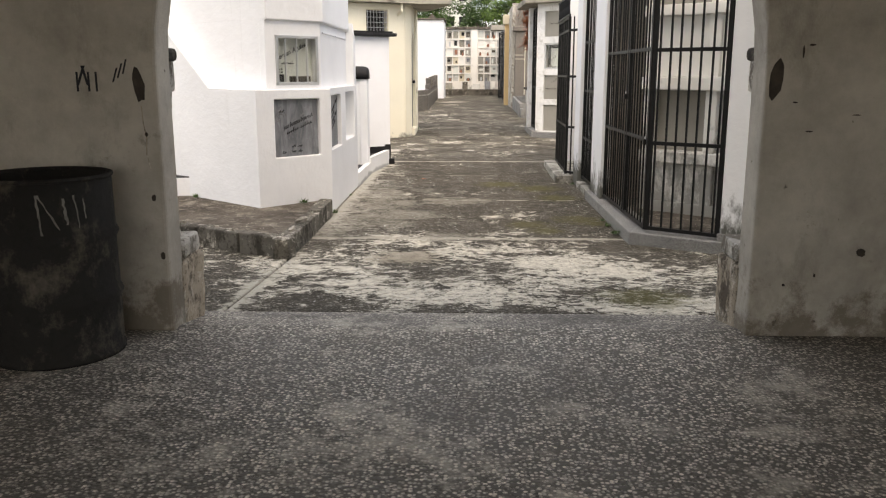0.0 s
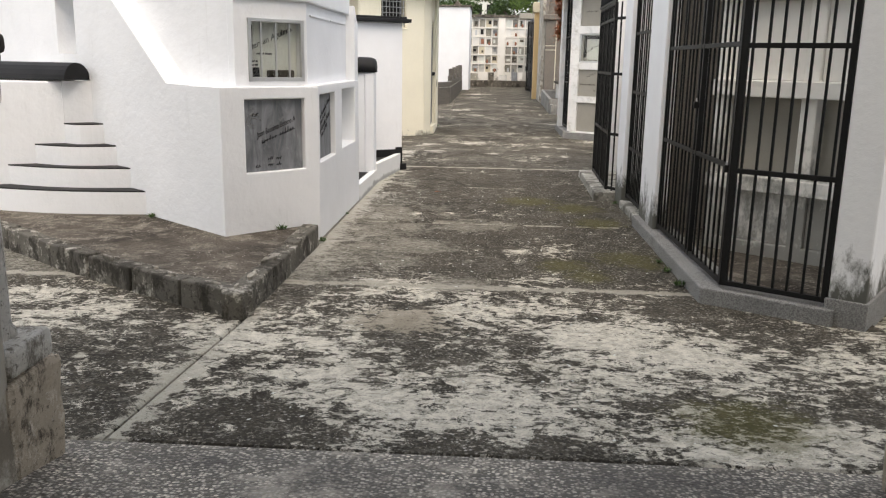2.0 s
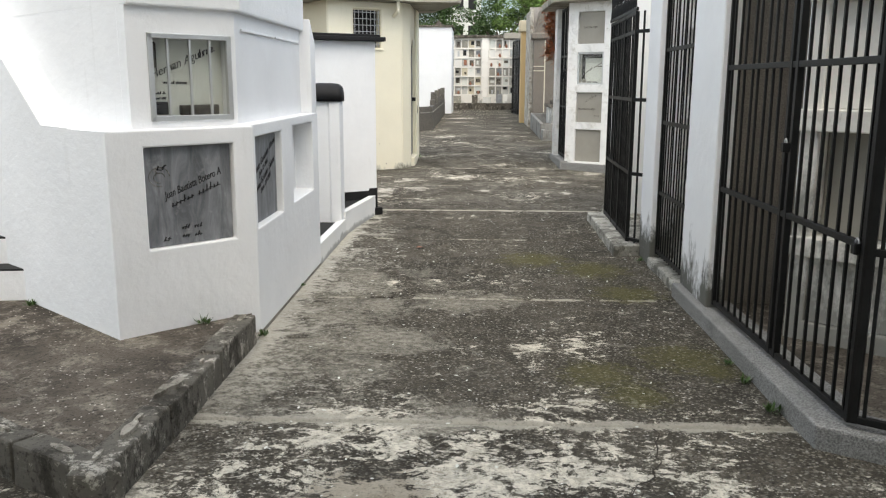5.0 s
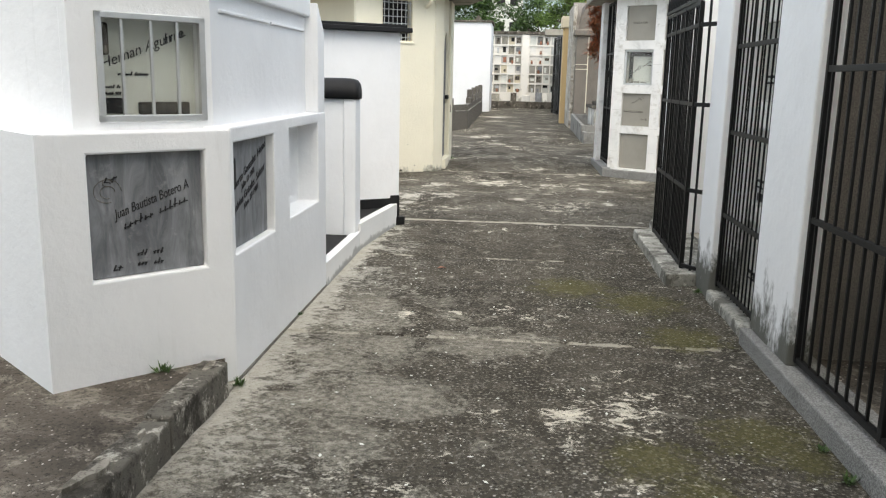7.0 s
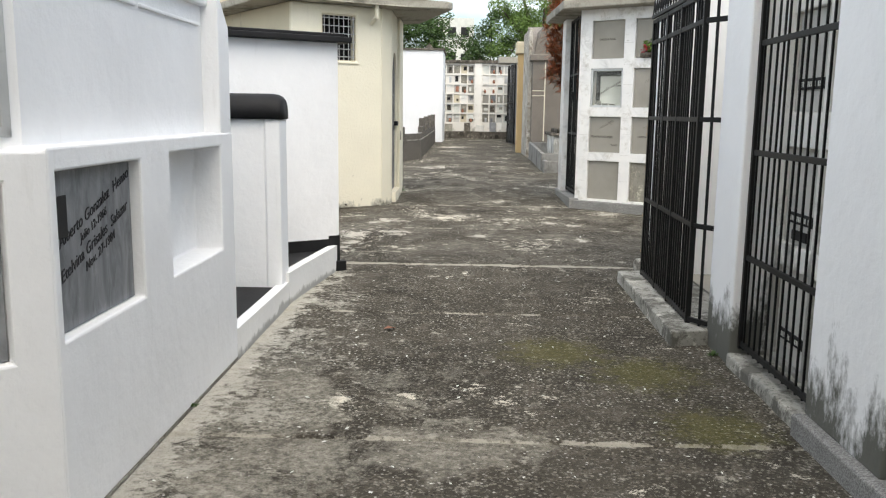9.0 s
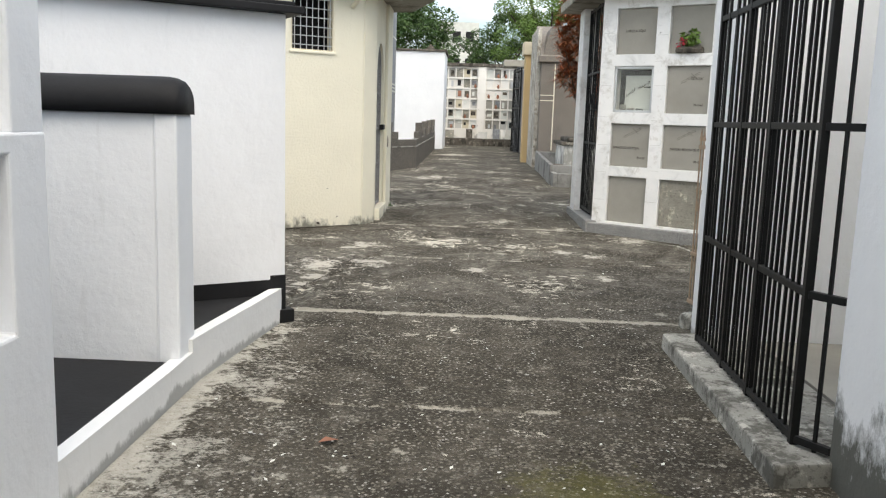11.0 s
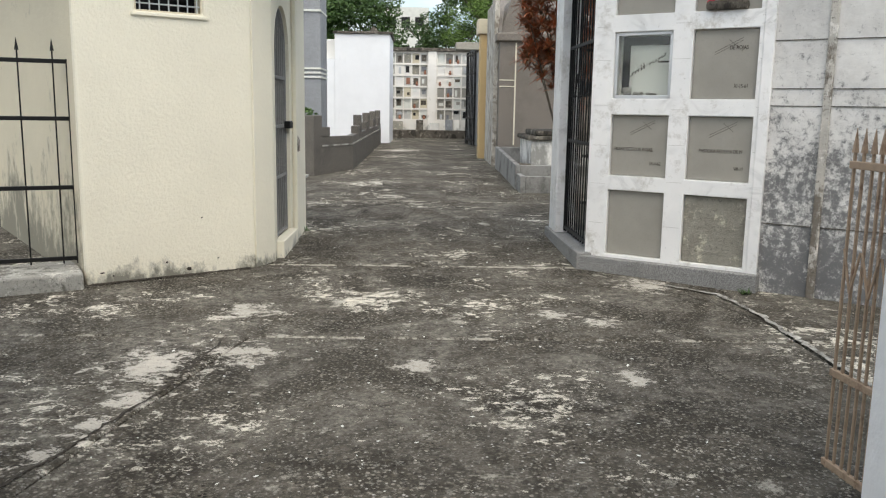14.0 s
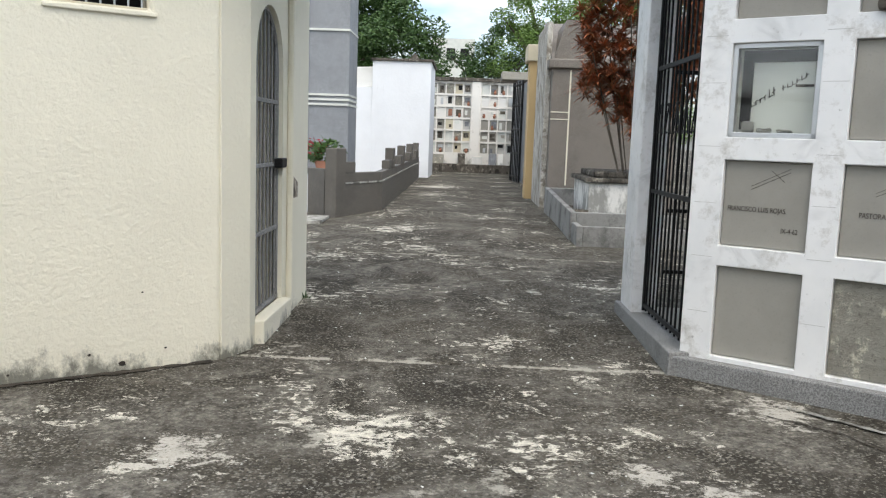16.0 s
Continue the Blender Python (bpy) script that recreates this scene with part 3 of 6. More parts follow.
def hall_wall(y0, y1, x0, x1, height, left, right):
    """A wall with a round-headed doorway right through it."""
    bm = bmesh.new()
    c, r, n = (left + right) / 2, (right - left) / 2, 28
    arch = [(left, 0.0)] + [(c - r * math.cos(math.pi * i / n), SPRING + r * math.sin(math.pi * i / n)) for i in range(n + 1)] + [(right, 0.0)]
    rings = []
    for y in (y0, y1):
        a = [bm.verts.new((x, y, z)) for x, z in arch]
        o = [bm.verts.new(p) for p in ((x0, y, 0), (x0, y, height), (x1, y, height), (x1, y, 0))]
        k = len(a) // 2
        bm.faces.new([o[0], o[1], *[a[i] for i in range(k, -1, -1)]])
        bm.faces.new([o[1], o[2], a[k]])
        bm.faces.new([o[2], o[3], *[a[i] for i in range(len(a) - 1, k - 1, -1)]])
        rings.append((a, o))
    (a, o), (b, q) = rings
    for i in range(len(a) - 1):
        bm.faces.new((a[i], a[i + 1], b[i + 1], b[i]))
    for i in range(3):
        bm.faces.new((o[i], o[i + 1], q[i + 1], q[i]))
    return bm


# above the ceiling the wall is unseen, raised to hold back southern sky light
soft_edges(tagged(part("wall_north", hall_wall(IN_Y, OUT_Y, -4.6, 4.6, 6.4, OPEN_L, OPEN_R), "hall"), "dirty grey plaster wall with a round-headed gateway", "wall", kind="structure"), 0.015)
tagged(part("wall_south", boxes((-4.6, 4.6, -3.4, -3.2, 3.3, 4.2), (-4.6, -3.9, -3.4, -3.2, 0, 3.3), (3.9, 4.6, -3.4, -3.2, 0, 3.3)), "hall"), "grey plaster end wall with a wide opening", "wall", kind="structure")
tagged(part("wall_west", boxes((-4.6, -4.4, -3.2, IN_Y, 0, 4.2)), "hall"), "grey plaster side wall of the hall", "wall", kind="structure")
tagged(part("wall_east", boxes((4.4, 4.6, -3.2, IN_Y, 0, 4.2)), "hall"), "grey plaster side wall of the hall", "wall", kind="structure")
tagged(part("ceiling", boxes((-4.7, 4.7, -3.5, 4.35, 4.2, 4.4)), "hall"), "grey plaster hall ceiling", "ceiling", kind="structure")
bm = bmesh.new()
sheet(bm, [-4.6 + i * 0.4 for i in range(24)], (-8, -4, 0, 2, 3, 4.2, 4.4, 4.6, 4.735), lambda x, y: gz(y))
tagged(part("floor", bm, "aggregate"), "washed pebble aggregate floor, dark and dirty", "floor", kind="structure")


def gate_pilaster(side, x):
    """Worn pilaster with plinth, twin shafts and a moulded capital; side is +1 to the east."""
    g = thing("pilaster", "peeling plaster pilaster with crumbling plinth and moulded capital", "pilaster", Matrix.Translation((x, 0, 0)) @ Matrix.Diagonal((side, 1, 1, 1)), "gateway pilasters")
    part("plinth", rough(boxes((-0.01, 0.42, 4.27, 4.60, 0.02, 0.52), bev=0.03), 0.022, 6, 3), "plinth", g, "crumbling plaster plinth")
    part("cap_stone", rough(boxes((-0.015, 0.42, 4.29, 4.56, 0.52, 0.62), bev=0.02), 0.02, 8, 2), "hall_trim", g)
    part("shaft", rough(boxes((0.06, 0.40, 4.3, 4.43, 0.60, 2.9), bev=0.012), 0.006, 5, 3), "hall_trim", g)
    bm = bmesh.new()
    lathe(bm, ((0.0, 0.6), (0.06, 0.6), (0.06, 0.64), (0.045, 0.66), (0.042, 1.34), (0.0, 1.34)), 18, Matrix.Translation((0.115, 4.45, 0)))
    part("column", rough(bm, 0.006, 7), "hall_trim", g, smooth=True)
    part("neck", rough(boxes((0.065, 0.40, 4.30, 4.49, 1.31, 1.37), bev=0.012), 0.006, 9, 1), "hall_trim", g)
    part("capital", rough(boxes((0.055, 0.41, 4.30, 4.51, 1.40, 1.56), (0.065, 0.40, 4.31, 4.49, 1.35, 1.41), bev=0.012), 0.008, 9, 1), "hall_trim", g)
    part("abacus", rough(boxes((0.04, 0.42, 4.29, 4.54, 1.555, 1.63), bev=0.022), 0.010, 9, 1), "kerb", g, "blackened capital slab")
    return g


gate_pilaster(-1, OPEN_L)
gate_pilaster(1, OPEN_R)


def oil_drum():
    d = thing("oil_drum", "blackened rusty steel drum used as rubbish bin", "drum", pose(-1.97, 3.775, 0.18))
    r = 0.292
    prof = [(0.0, 0.015), (r - 0.012, 0.015), (r + 0.006, 0.0), (r + 0.006, 0.02), (r, 0.03)]
    for z in (0.29, 0.58):
        prof += [(r, z - 0.03), (r + 0.014, z), (r, z + 0.03)]
    prof += [(r, 0.85), (r - 0.008, 0.85), (r - 0.012, 0.03), (0.0, 0.03)]
    part("body", rough(lathe(bmesh.new(), prof, 40), 0.006, 4), "drum", d, smooth=True)
    part("rim", lathe(bmesh.new(), [(r + 0.010 * math.cos(a), 0.855 + 0.010 * math.sin(a)) for a in [i * math.pi / 4 for i in range(9)]], 40), "drum", d, smooth=True)
    def stroke(a0, z0, a1, z1, w):
        bm, q = bmesh.new(), []
        for k in range(9):
            f = k / 8
            a, z = a0 + (a1 - a0) * f + random.uniform(-0.01, 0.01), z0 + (z1 - z0) * f
            ww = w * random.uniform(0.25, 1.0)
            q.append([bm.verts.new(((r + 0.008) * math.cos(a + s * ww / r), (r + 0.008) * math.sin(a + s * ww / r), z)) for s in (-0.5, 0.5)])
        for a, b in zip(q, q[1:]):
            bm.faces.new((a[0], a[1], b[1], b[0]))
        part("paint_mark", bm, "chalk", d, "scraped pale paint stroke")

    for row in ((-1.20, 0.62, -1.24, 0.80, 0.014), (-1.22, 0.80, -0.95, 0.64, 0.010), (-0.88, 0.78, -0.83, 0.66, 0.016), (-0.72, 0.79, -0.66, 0.64, 0.010), (-0.58, 0.77, -0.56, 0.68, 0.008), (-1.85, 0.44, -1.66, 0.44, 0.012)):
        stroke(*row)
    return d


oil_drum()

# scars and scrawls on the hall wall
def wall_mark(name, label, pts, material, y=IN_Y, depth=0.003, cat="mark", m=None):
    """A flat scar on the wall, drawn in x and z."""
    t = thing(name, label, cat, m or pose(0, y, 0))
    bm = bmesh.new()
    a = [bm.verts.new((x, -depth, z)) for x, z in pts]
    b = [bm.verts.new((x, 0.0, z)) for x, z in pts]
    bm.faces.new(a)
    for i in range(len(pts)):
        bm.faces.new((a[i], b[i], b[(i + 1) % len(pts)], a[(i + 1) % len(pts)]))
    part("scar", bm, material, t)


def blotch(cx, cz, rx, rz, n=11, lean=0.0):
    return [(cx + rx * math.cos(2 * math.pi * i / n) * random.uniform(0.75, 1.15) + lean * math.sin(2 * math.pi * i / n), cz + rz * math.sin(2 * math.pi * i / n) * random.uniform(0.75, 1.15)) for i in range(n)]


wall_mark("plaster_hole", "dark broken hole in grey wall plaster", blotch(-1.62, 1.44, 0.028, 0.095, lean=-0.012), "scar")
for x, z, rx, rz in ((-1.60, 1.20, 0.008, 0.012), (-1.585, 0.88, 0.012, 0.02), (-1.56, 0.58, 0.014, 0.02), (1.60, 1.60, 0.005, 0.03), (1.64, 1.63, 0.016, 0.006), (1.88, 1.30, 0.02, 0.003), (1.66, 1.22, 0.02, 0.004), (1.58, 1.36, 0.012, 0.004), (1.97, 0.62, 0.024, 0.022), (1.60, 0.45, 0.008, 0.008), (1.75, 0.50, 0.006, 0.010)):
    wall_mark("plaster_chip", "small dark chip in grey wall plaster", blotch(x, z, rx, rz), "scar")
wall_mark("peeled_patch", "bare brown patch where plaster has peeled", blotch(1.485, 1.47, 0.034, 0.10, lean=0.012), "scar")
for x, z, w, lean in ((-1.925, 1.46, 0.010, 0.0), (-1.905, 1.49, 0.012, 0.018), (-1.885, 1.49, 0.012, -0.012), (-1.868, 1.46, 0.010, 0.0), (-1.83, 1.46, 0.010, 0.0)):
    wall_mark("scrawl", "brown painted letter stroke on the wall", [(x - w / 2 - lean, z - 0.05), (x + w / 2 - lean, z - 0.05), (x + w / 2 + lean, z + 0.045), (x - w / 2 + lean, z + 0.045)], "letter", depth=0.002)
for x, z, lean in ((-1.735, 1.49, 0.012), (-1.71, 1.51, 0.012), (-1.685, 1.53, 0.010)):
    wall_mark("scrawl", "faint brown painted stroke on the wall", [(x - 0.004 - lean, z - 0.035), (x + 0.004 - lean, z - 0.035), (x + 0.004 + lean, z + 0.035), (x - 0.004 + lean, z + 0.035)], "letter", depth=0.002)
pts = [(-1.615, 1.34), (-1.612, 1.26), (-1.60, 1.18), (-1.605, 1.10), (-1.59, 1.03)]
wall_mark("wall_crack", "hairline crack in the wall plaster", [(x - 0.002, z) for x, z in pts] + [(x + 0.002, z) for x, z in pts[::-1]], "plinth", depth=0.0015)

# raised platform in front of the white tomb
P_OUT = [(-1.47, 6.58), (-1.94, 6.84), (-3.3, 7.76), (-3.9, 8.22), (-6.2, 9.9)]
plat = thing("platform", "low raised cement platform with broken kerb and dark infill", "platform")
bm = bmesh.new()
prism(bm, [(-1.53, 6.68), (-1.50, 8.84), (-2.1, 8.27), (-3.12, 9.12), (-4.2, 10.4), (-6.3, 10.4), (-6.2, 10.0), (-3.9, 8.34), (-3.3, 7.88), (-1.96, 6.96)], -0.03, 0.155)
part("infill", rough(bm, 0.004, 5), "infill", plat, "dark dirty cement infill")


def kerb_run(a, b, count, h=0.175, w=0.13):
    w0 = span(a, b) / count
    for i in range(count):
        bm = boxes((i * w0 + 0.004, (i + 1) * w0 - 0.006 - random.random() * 0.02, -random.random() * 0.008, w, -0.05, h + random.uniform(-0.012, 0.008)), bev=0.014)
        m = along(a, b)
        rough(rough(bm, 0.012, 3, 5), 0.0025, 12)
        ks = part("kerb_stone", bm, "kerb_cement", plat, m=m)
        for k in range(int(w0 / 0.20)):
            cx, cy, r = (i + random.uniform(0.08, 0.92)) * w0, random.uniform(0.03, w - 0.03), random.uniform(0.02, 0.055)
            ring = [(cx + 1.5 * r * random.uniform(0.6, 1.1) * math.cos(q * 0.7), cy + 0.5 * r * random.uniform(0.6, 1.1) * math.sin(q * 0.7)) for q in range(9)]
            part("mortar_flake", prism(bmesh.new(), ring, h - 0.03, h + random.uniform(0.003, 0.010)), "mortar", ks, "pale broken mortar flake")


for a, b, c in (((-1.94, 6.84), (-1.47, 6.58), 1), ((-3.3, 7.76), (-1.94, 6.84), 3), ((-3.9, 8.22), (-3.3, 7.76), 1), ((-6.2, 9.9), (-3.9, 8.22), 3), ((-1.47, 6.58), (-1.44, 8.76), 3)):
    kerb_run(a, b, c)

# ---- white tomb ----
TA, TB, TC, TD = (-5.56, 11.13), (-2.1, 8.25), (-1.47, 8.93), (-1.47, 11.06)
tomb = thing("tomb", "white painted tomb with ledges, marble plaques and corner steps", "tomb")


def outline(pts, y0, y1):
    """A wall shape drawn in x and z, given thickness."""
    bm = bmesh.new()
    a = [bm.verts.new((x, y0, z)) for x, z in pts]
    b = [bm.verts.new((x, y1, z)) for x, z in pts]
    bm.faces.new(a)
    bm.faces.new(b[::-1])
    for i in range(len(pts)):
        bm.faces.new((a[i], b[i], b[(i + 1) % len(pts)], a[(i + 1) % len(pts)]))
    return bm


wAB = span(TA, TB)
part("parapet", outline([(wAB - 2.3, 0), (wAB - 0.45, 0), (wAB - 0.45, 1.335), (wAB - 0.82, 1.34), (wAB - 2.3, 2.52)], 0, 0.30), "white", tomb, "white wall with sloping top", m=along(TA, TB))
part("parapet", holed(wAB - 2.3, 3.0, 0.30, [(wAB - 2.92, wAB - 2.5, 1.57, 2.10, 0.24)]), "white", tomb, "white wall with a small deep niche", m=along(TA, TB))
part("parapet", boxes((wAB - 0.45, wAB, 0, 0.03, 0, 1.33)), "white", tomb, m=along(TA, TB))
bc = span(TB, TC)
ob = part("front_wall", holed(bc, 1.335, 0.5, [(0.215, 0.785, 0.645, 1.235, 0.055)], 0.0), "white", tomb, m=along(TB, TC))
soft_edges(ob, 0.010)
cd = span(TC, TD)
# seen from the path the wall runs from the near corner to the far end
ob = part("side_wall", holed(cd, 1.345, 0.5, [(0.05, 0.77, 0.68, 1.262, 0.07), (1.11, 1.90, 0.70, 1.275, 0.16)], 0.0), "white", tomb, m=along(TC, TD))
soft_edges(ob, 0.010)
bm = bmesh.new()
prism(bm, [(-2.12, 8.55), (-1.9, 8.75), (-1.65, 9.2), (-1.65, 10.9), (-4.0, 10.9)], 0.0, 1.33)
part("core", bm, "white", tomb)
UB, UC, UD = (-2.111, 8.533), (-1.643, 9.038), (-1.57, 10.86)
bm = bmesh.new()
prism(bm, [UB, UC, (-1.572, 8.974), UD, (-4.6, 10.86), (-4.6, 10.607)], 1.33, 2.02)
ob = part("upper_body", bm, "white", tomb)
# the glazed niche is cut into the upper body by a separate facing wall in front of it
ub = span(UB, UC)
bm = bmesh.new()
F0 = (UB[0] - 0.0, UB[1] - 0.0)
part("upper_front", holed(ub, 2.02, 0.10, [(0.135, 0.64, 1.385, 1.865, 0.2)], 1.332), "white", tomb, m=along(UB, UC) @ pose(0, -0.101, 0))
bm = bmesh.new()
prism(bm, [(-2.016, 8.445), (-1.53, 8.97), (-1.53, 10.88), (-4.6, 10.88), (-4.6, 10.607), (-2.111, 8.533)], 2.02, 3.0, 0.012)
part("attic", bm, "white", tomb)
part("corner_pier", prism(bmesh.new(), [(-1.8, 10.86), (-1.475, 10.86), (-1.475, 11.06), (-1.8, 11.06)], 1.34, [2.12, 2.12, 1.93, 1.93], 0.01), "white", tomb)
for y0, y1 in ((9.1, 9.95), (10.0, 10.8)):
    part("raised_edge", boxes((-1.585, -1.556, y0, y1, 1.912, 1.93), bev=0.006), "white", tomb)


def writing_lines(parent, m, rows, material="letter"):
    """Script that cannot be read, as slanted pen strokes; rows are x, z, width, height."""
    for x, z, w, h in rows:
        bm = bmesh.new()
        n = max(2, int(w / (h * 0.55)))
        for i in range(n):
            if i % 7 == 6:
                continue
            a = x + i * w / n
            hh = h * random.choice((0.55, 0.6, 0.5, 1.0))
            box(bm, 0, 0.006, -0.002, 0.002, 0, hh, 0, Matrix.Translation((a, 0, z)) @ Matrix.Shear("XZ", 4, (0.5, 0)) if False else pose(a, 0, z, 0, 24, 0))
            box(bm, 0, w / n * 0.9, -0.002, 0.002, 0, 0.005, 0, pose(a, 0, z + random.uniform(0, 0.3) * h, 0, random.uniform(-25, 15), 0))
        tagged(part("writing", bm, material, parent, m=m), kind="stuff")


pl = part("plaque", boxes((0.218, 0.782, 0.04, 0.058, 0.648, 1.232), bev=0.004), "plaque", tomb, "streaked grey marble plaque with dark script", m=along(TB, TC))
writing_lines(pl, pose(0, 0.038, 0), ((0.44, 0.74, 0.05, 0.03), (0.52, 0.74, 0.05, 0.03), (0.44, 0.69, 0.05, 0.03), (0.52, 0.69, 0.05, 0.03), (0.30, 1.10, 0.07, 0.05), (0.32, 0.68, 0.05, 0.05)))
for text, u, z in (("Juan Bautista Botero A", 0.345, 0.925),):
    lettering(text, 0.064, "letter", pl, pose(u, 0.038, z, 0, -19, 0), 0.45, narrow=0.66)
writing_lines(pl, pose(0.385, 0.038, 0.875, 0, -19, 0), ((0, 0, 0.37, 0.045),))
bm = bmesh.new()
for rr, cz in ((0.065, 1.06), (0.035, 1.055), (0.022, 1.10)):
    pts = [(0.315 + rr * math.cos(q * 0.45), 0.0385, cz + rr * 0.85 * math.sin(q * 0.45)) for q in range(12)]
    for p, q in zip(pts, pts[1:]):
        rod(bm, p, q, 0.0016, 4)
part("carved_flower", bm, "kerb_cement", pl, "pale carved flower outline")
pl2 = part("plaque", boxes((0.053, 0.767, 0.05, 0.073, 0.683, 1.259), bev=0.004), "plaque", tomb, "grey marble plaque with cursive lettering", m=along(TC, TD))
for text, u, z, s in (("Alberto Gonzalez  Henao", 0.14, 0.985, 0.062), ("Julio 12-1966", 0.30, 0.985, 0.045), ("Etelvina Grisales  Salazar", 0.14, 0.86, 0.062), ("Nov. 27-1984", 0.33, 0.87, 0.05)):
    lettering(text, s, "letter", pl2, pose(u, 0.048, z, 0, -19, 0), 0.35)
part("portrait_oval", boxes((0.09, 0.20, 0.043, 0.051, 1.02, 1.17), bev=0.003), "dark", pl2, "small dark oval photograph plate")

# glazed niche
win = part("window", boxes((0.12, 0.152, -0.012, 0.02, 1.375, 1.875), (0.623, 0.655, -0.012, 0.02, 1.375, 1.875), (0.12, 0.655, -0.012, 0.02, 1.845, 1.875), (0.12, 0.655, -0.012, 0.02, 1.375, 1.407), bev=0.004), "alu", tomb, "aluminium framed glass niche", m=along(UB, UC) @ pose(0, -0.101, 0))
for u in (0.235, 0.375, 0.505):
    part("glazing_bar", boxes((u, u + 0.014, -0.008, 0.008, 1.40, 1.85), bev=0.002), "alu", win)
g = part("pane", boxes((0.145, 0.63, 0.010, 0.014, 1.40, 1.85)), "glass", win)
g.visible_shadow = False
part("backing", boxes((0.136, 0.639, 0.09, 0.0985, 1.386, 1.864)), "paper", tomb, "pale inscribed stone behind glass", m=along(UB, UC) @ pose(0, -0.101, 0))
part("photo", boxes((0.165, 0.265, 0.07, 0.088, 1.41, 1.485), bev=0.003), "black", win, "small black card")
part("photo", boxes((0.165, 0.21, 0.07, 0.088, 1.68, 1.83), bev=0.012), "kerb", win, "carved figure relief")
part("block", boxes((0.34, 0.59, 0.05, 0.088, 1.405, 1.465), bev=0.006), "kerb", win, "small stone vase base")
lettering("Hernan Aguirre", 0.07, "letter", win, pose(0.175, 0.086, 1.615, 0, -22, 0), 0.35)
writing_lines(win, pose(0.49, 0.086, 1.745, 0, -22, 0), ((0, 0, 0.12, 0.05),))
writing_lines(win, pose(0, 0.086, 0), ((0.25, 1.59, 0.15, 0.02), (0.17, 1.53, 0.09, 0.018), (0.17, 1.50, 0.09, 0.015)))

# corner steps
UX, UY = -0.768, 0.640


def on_ab(u, out=0.0):
    return (TB[0] + UX * u - UY * out, TB[1] + UY * u + UX * out)


for k, (u, z, left) in enumerate(((1.30, 0.37, (-4.75, 9.15)), (1.56, 0.555, (-4.52, 9.30)), (1.81, 0.74, (-4.27, 9.40)), (2.05, 0.93, (-4.03, 9.52)))):
    a, b = Vector(on_ab(u)), Vector(left)
    side = Vector((-(b - a).y, (b - a).x)).normalized()
    curve = [a + (b - a) * f - side * (-0.10) * math.sin(math.pi * f) for f in [i / 8 for i in range(9)]]
    back = [(-5.6, 10.2), on_ab(3.2)]
    pts = [tuple(p) for p in curve] + back
    part("step", prism(bmesh.new(), pts, 0.12, z - 0.012), "white", tomb)
    part("tread", prism(bmesh.new(), [tuple(Vector(p) * 1.0) for p in pts], z - 0.012, z), "black", tomb, "black painted tread")
bm = bmesh.new()
prism(bm, [on_ab(2.25), (-4.032, 9.53), (-5.6, 10.4), on_ab(3.6)], 0.9, 1.32)
part("landing", bm, "white", tomb)
bm = bmesh.new()
a, b = Vector((*on_ab(2.27), 1.33)), Vector((-5.6, 10.3, 1.33))
n = 10
side = Vector((-(b - a).y, (b - a).x, 0)).normalized()
ra, rb = [], []
for i in range(n + 1):
    t = math.pi * i / n
    off = side * (0.15 - 0.16 * math.cos(t)) * 1.0 + Vector((0, 0, 0.16 * math.sin(t)))
    ra.append(bm.verts.new(a + off))
    rb.append(bm.verts.new(b + off))
for i in range(n):
    bm.faces.new((ra[i], ra[i + 1], rb[i + 1], rb[i]))
bm.faces.new(ra)
bm.faces.new(rb[::-1])
bm.faces.new((ra[0], rb[0], rb[n], ra[n]))
part("rolled_cap", bm, "black", tomb, "black rounded cap")
part("side_block", prism(bmesh.new(), [(-4.03, 9.53), (-4.77, 9.14), (-6.2, 9.6), (-5.6, 10.4)], 0.1, 1.315, 0.01), "white", tomb)

# ---- kerbed plot and the two low white walls beyond ----
plot = thing("grave_plot", "kerbed grave plot with black painted floor", "grave")
for KA, KB, kz in (((-1.47, 11.05), (-1.462, 12.47), 0.172), ((-1.462, 12.47), (-1.31, 13.86), 0.24)):
    kb = span(KA, KB)
    part("kerb", rough(outline([(0, -0.05), (kb, -0.05), (kb, kz), (0, kz)], 0, 0.075), 0.005, 6, 3), "white_foot", plot, "white painted kerb with dirty foot", m=along(KA, KB))
part("floor_slab", prism(bmesh.new(), [(-1.543, 11.08), (-1.537, 12.34), (-4, 12.34), (-4, 11.08)], 0.0, 0.155), "black", plot, "black painted cement")
part("floor_slab", prism(bmesh.new(), [(-1.53, 12.58), (-1.395, 13.80), (-3.2, 12.62)], 0.0, 0.20), "black", plot, "black painted cement")
head = thing("headstone", "white plastered grave wall with black rounded cap", "headstone")
part("wall", boxes((-4.2, -1.60, 12.36, 12.56, 0.0, 1.41), (-1.60, -1.485, 12.345, 12.575, 0.0, 1.41), bev=0.012), "white", head)
bm = bmesh.new()
rings = []
for x, k in ((-4.2, 1.0), (-1.60, 1.0), (-1.555, 0.99), (-1.515, 0.95), (-1.485, 0.86), (-1.47, 0.72)):
    ring = [(12.46 - 0.135 * math.cos(math.pi * q / 12) * (0.4 + 0.6 * k), 1.41 + 0.04 * (q not in (0, 12)) + 0.145 * math.sin(math.pi * q / 12) * k) for q in range(13)]
    rings.append([bm.verts.new((x, y, z)) for y, z in ring])
for p, q in zip(rings, rings[1:]):
    for k in range(12):
        bm.faces.new((p[k], q[k], q[k + 1], p[k + 1]))
    bm.faces.new((p[12], q[12], q[0], p[0]))
bm.faces.new(rings[0])
bm.faces.new(rings[-1][::-1])
part("cap", bm, "black", head, "black painted rounded cap", smooth=True)
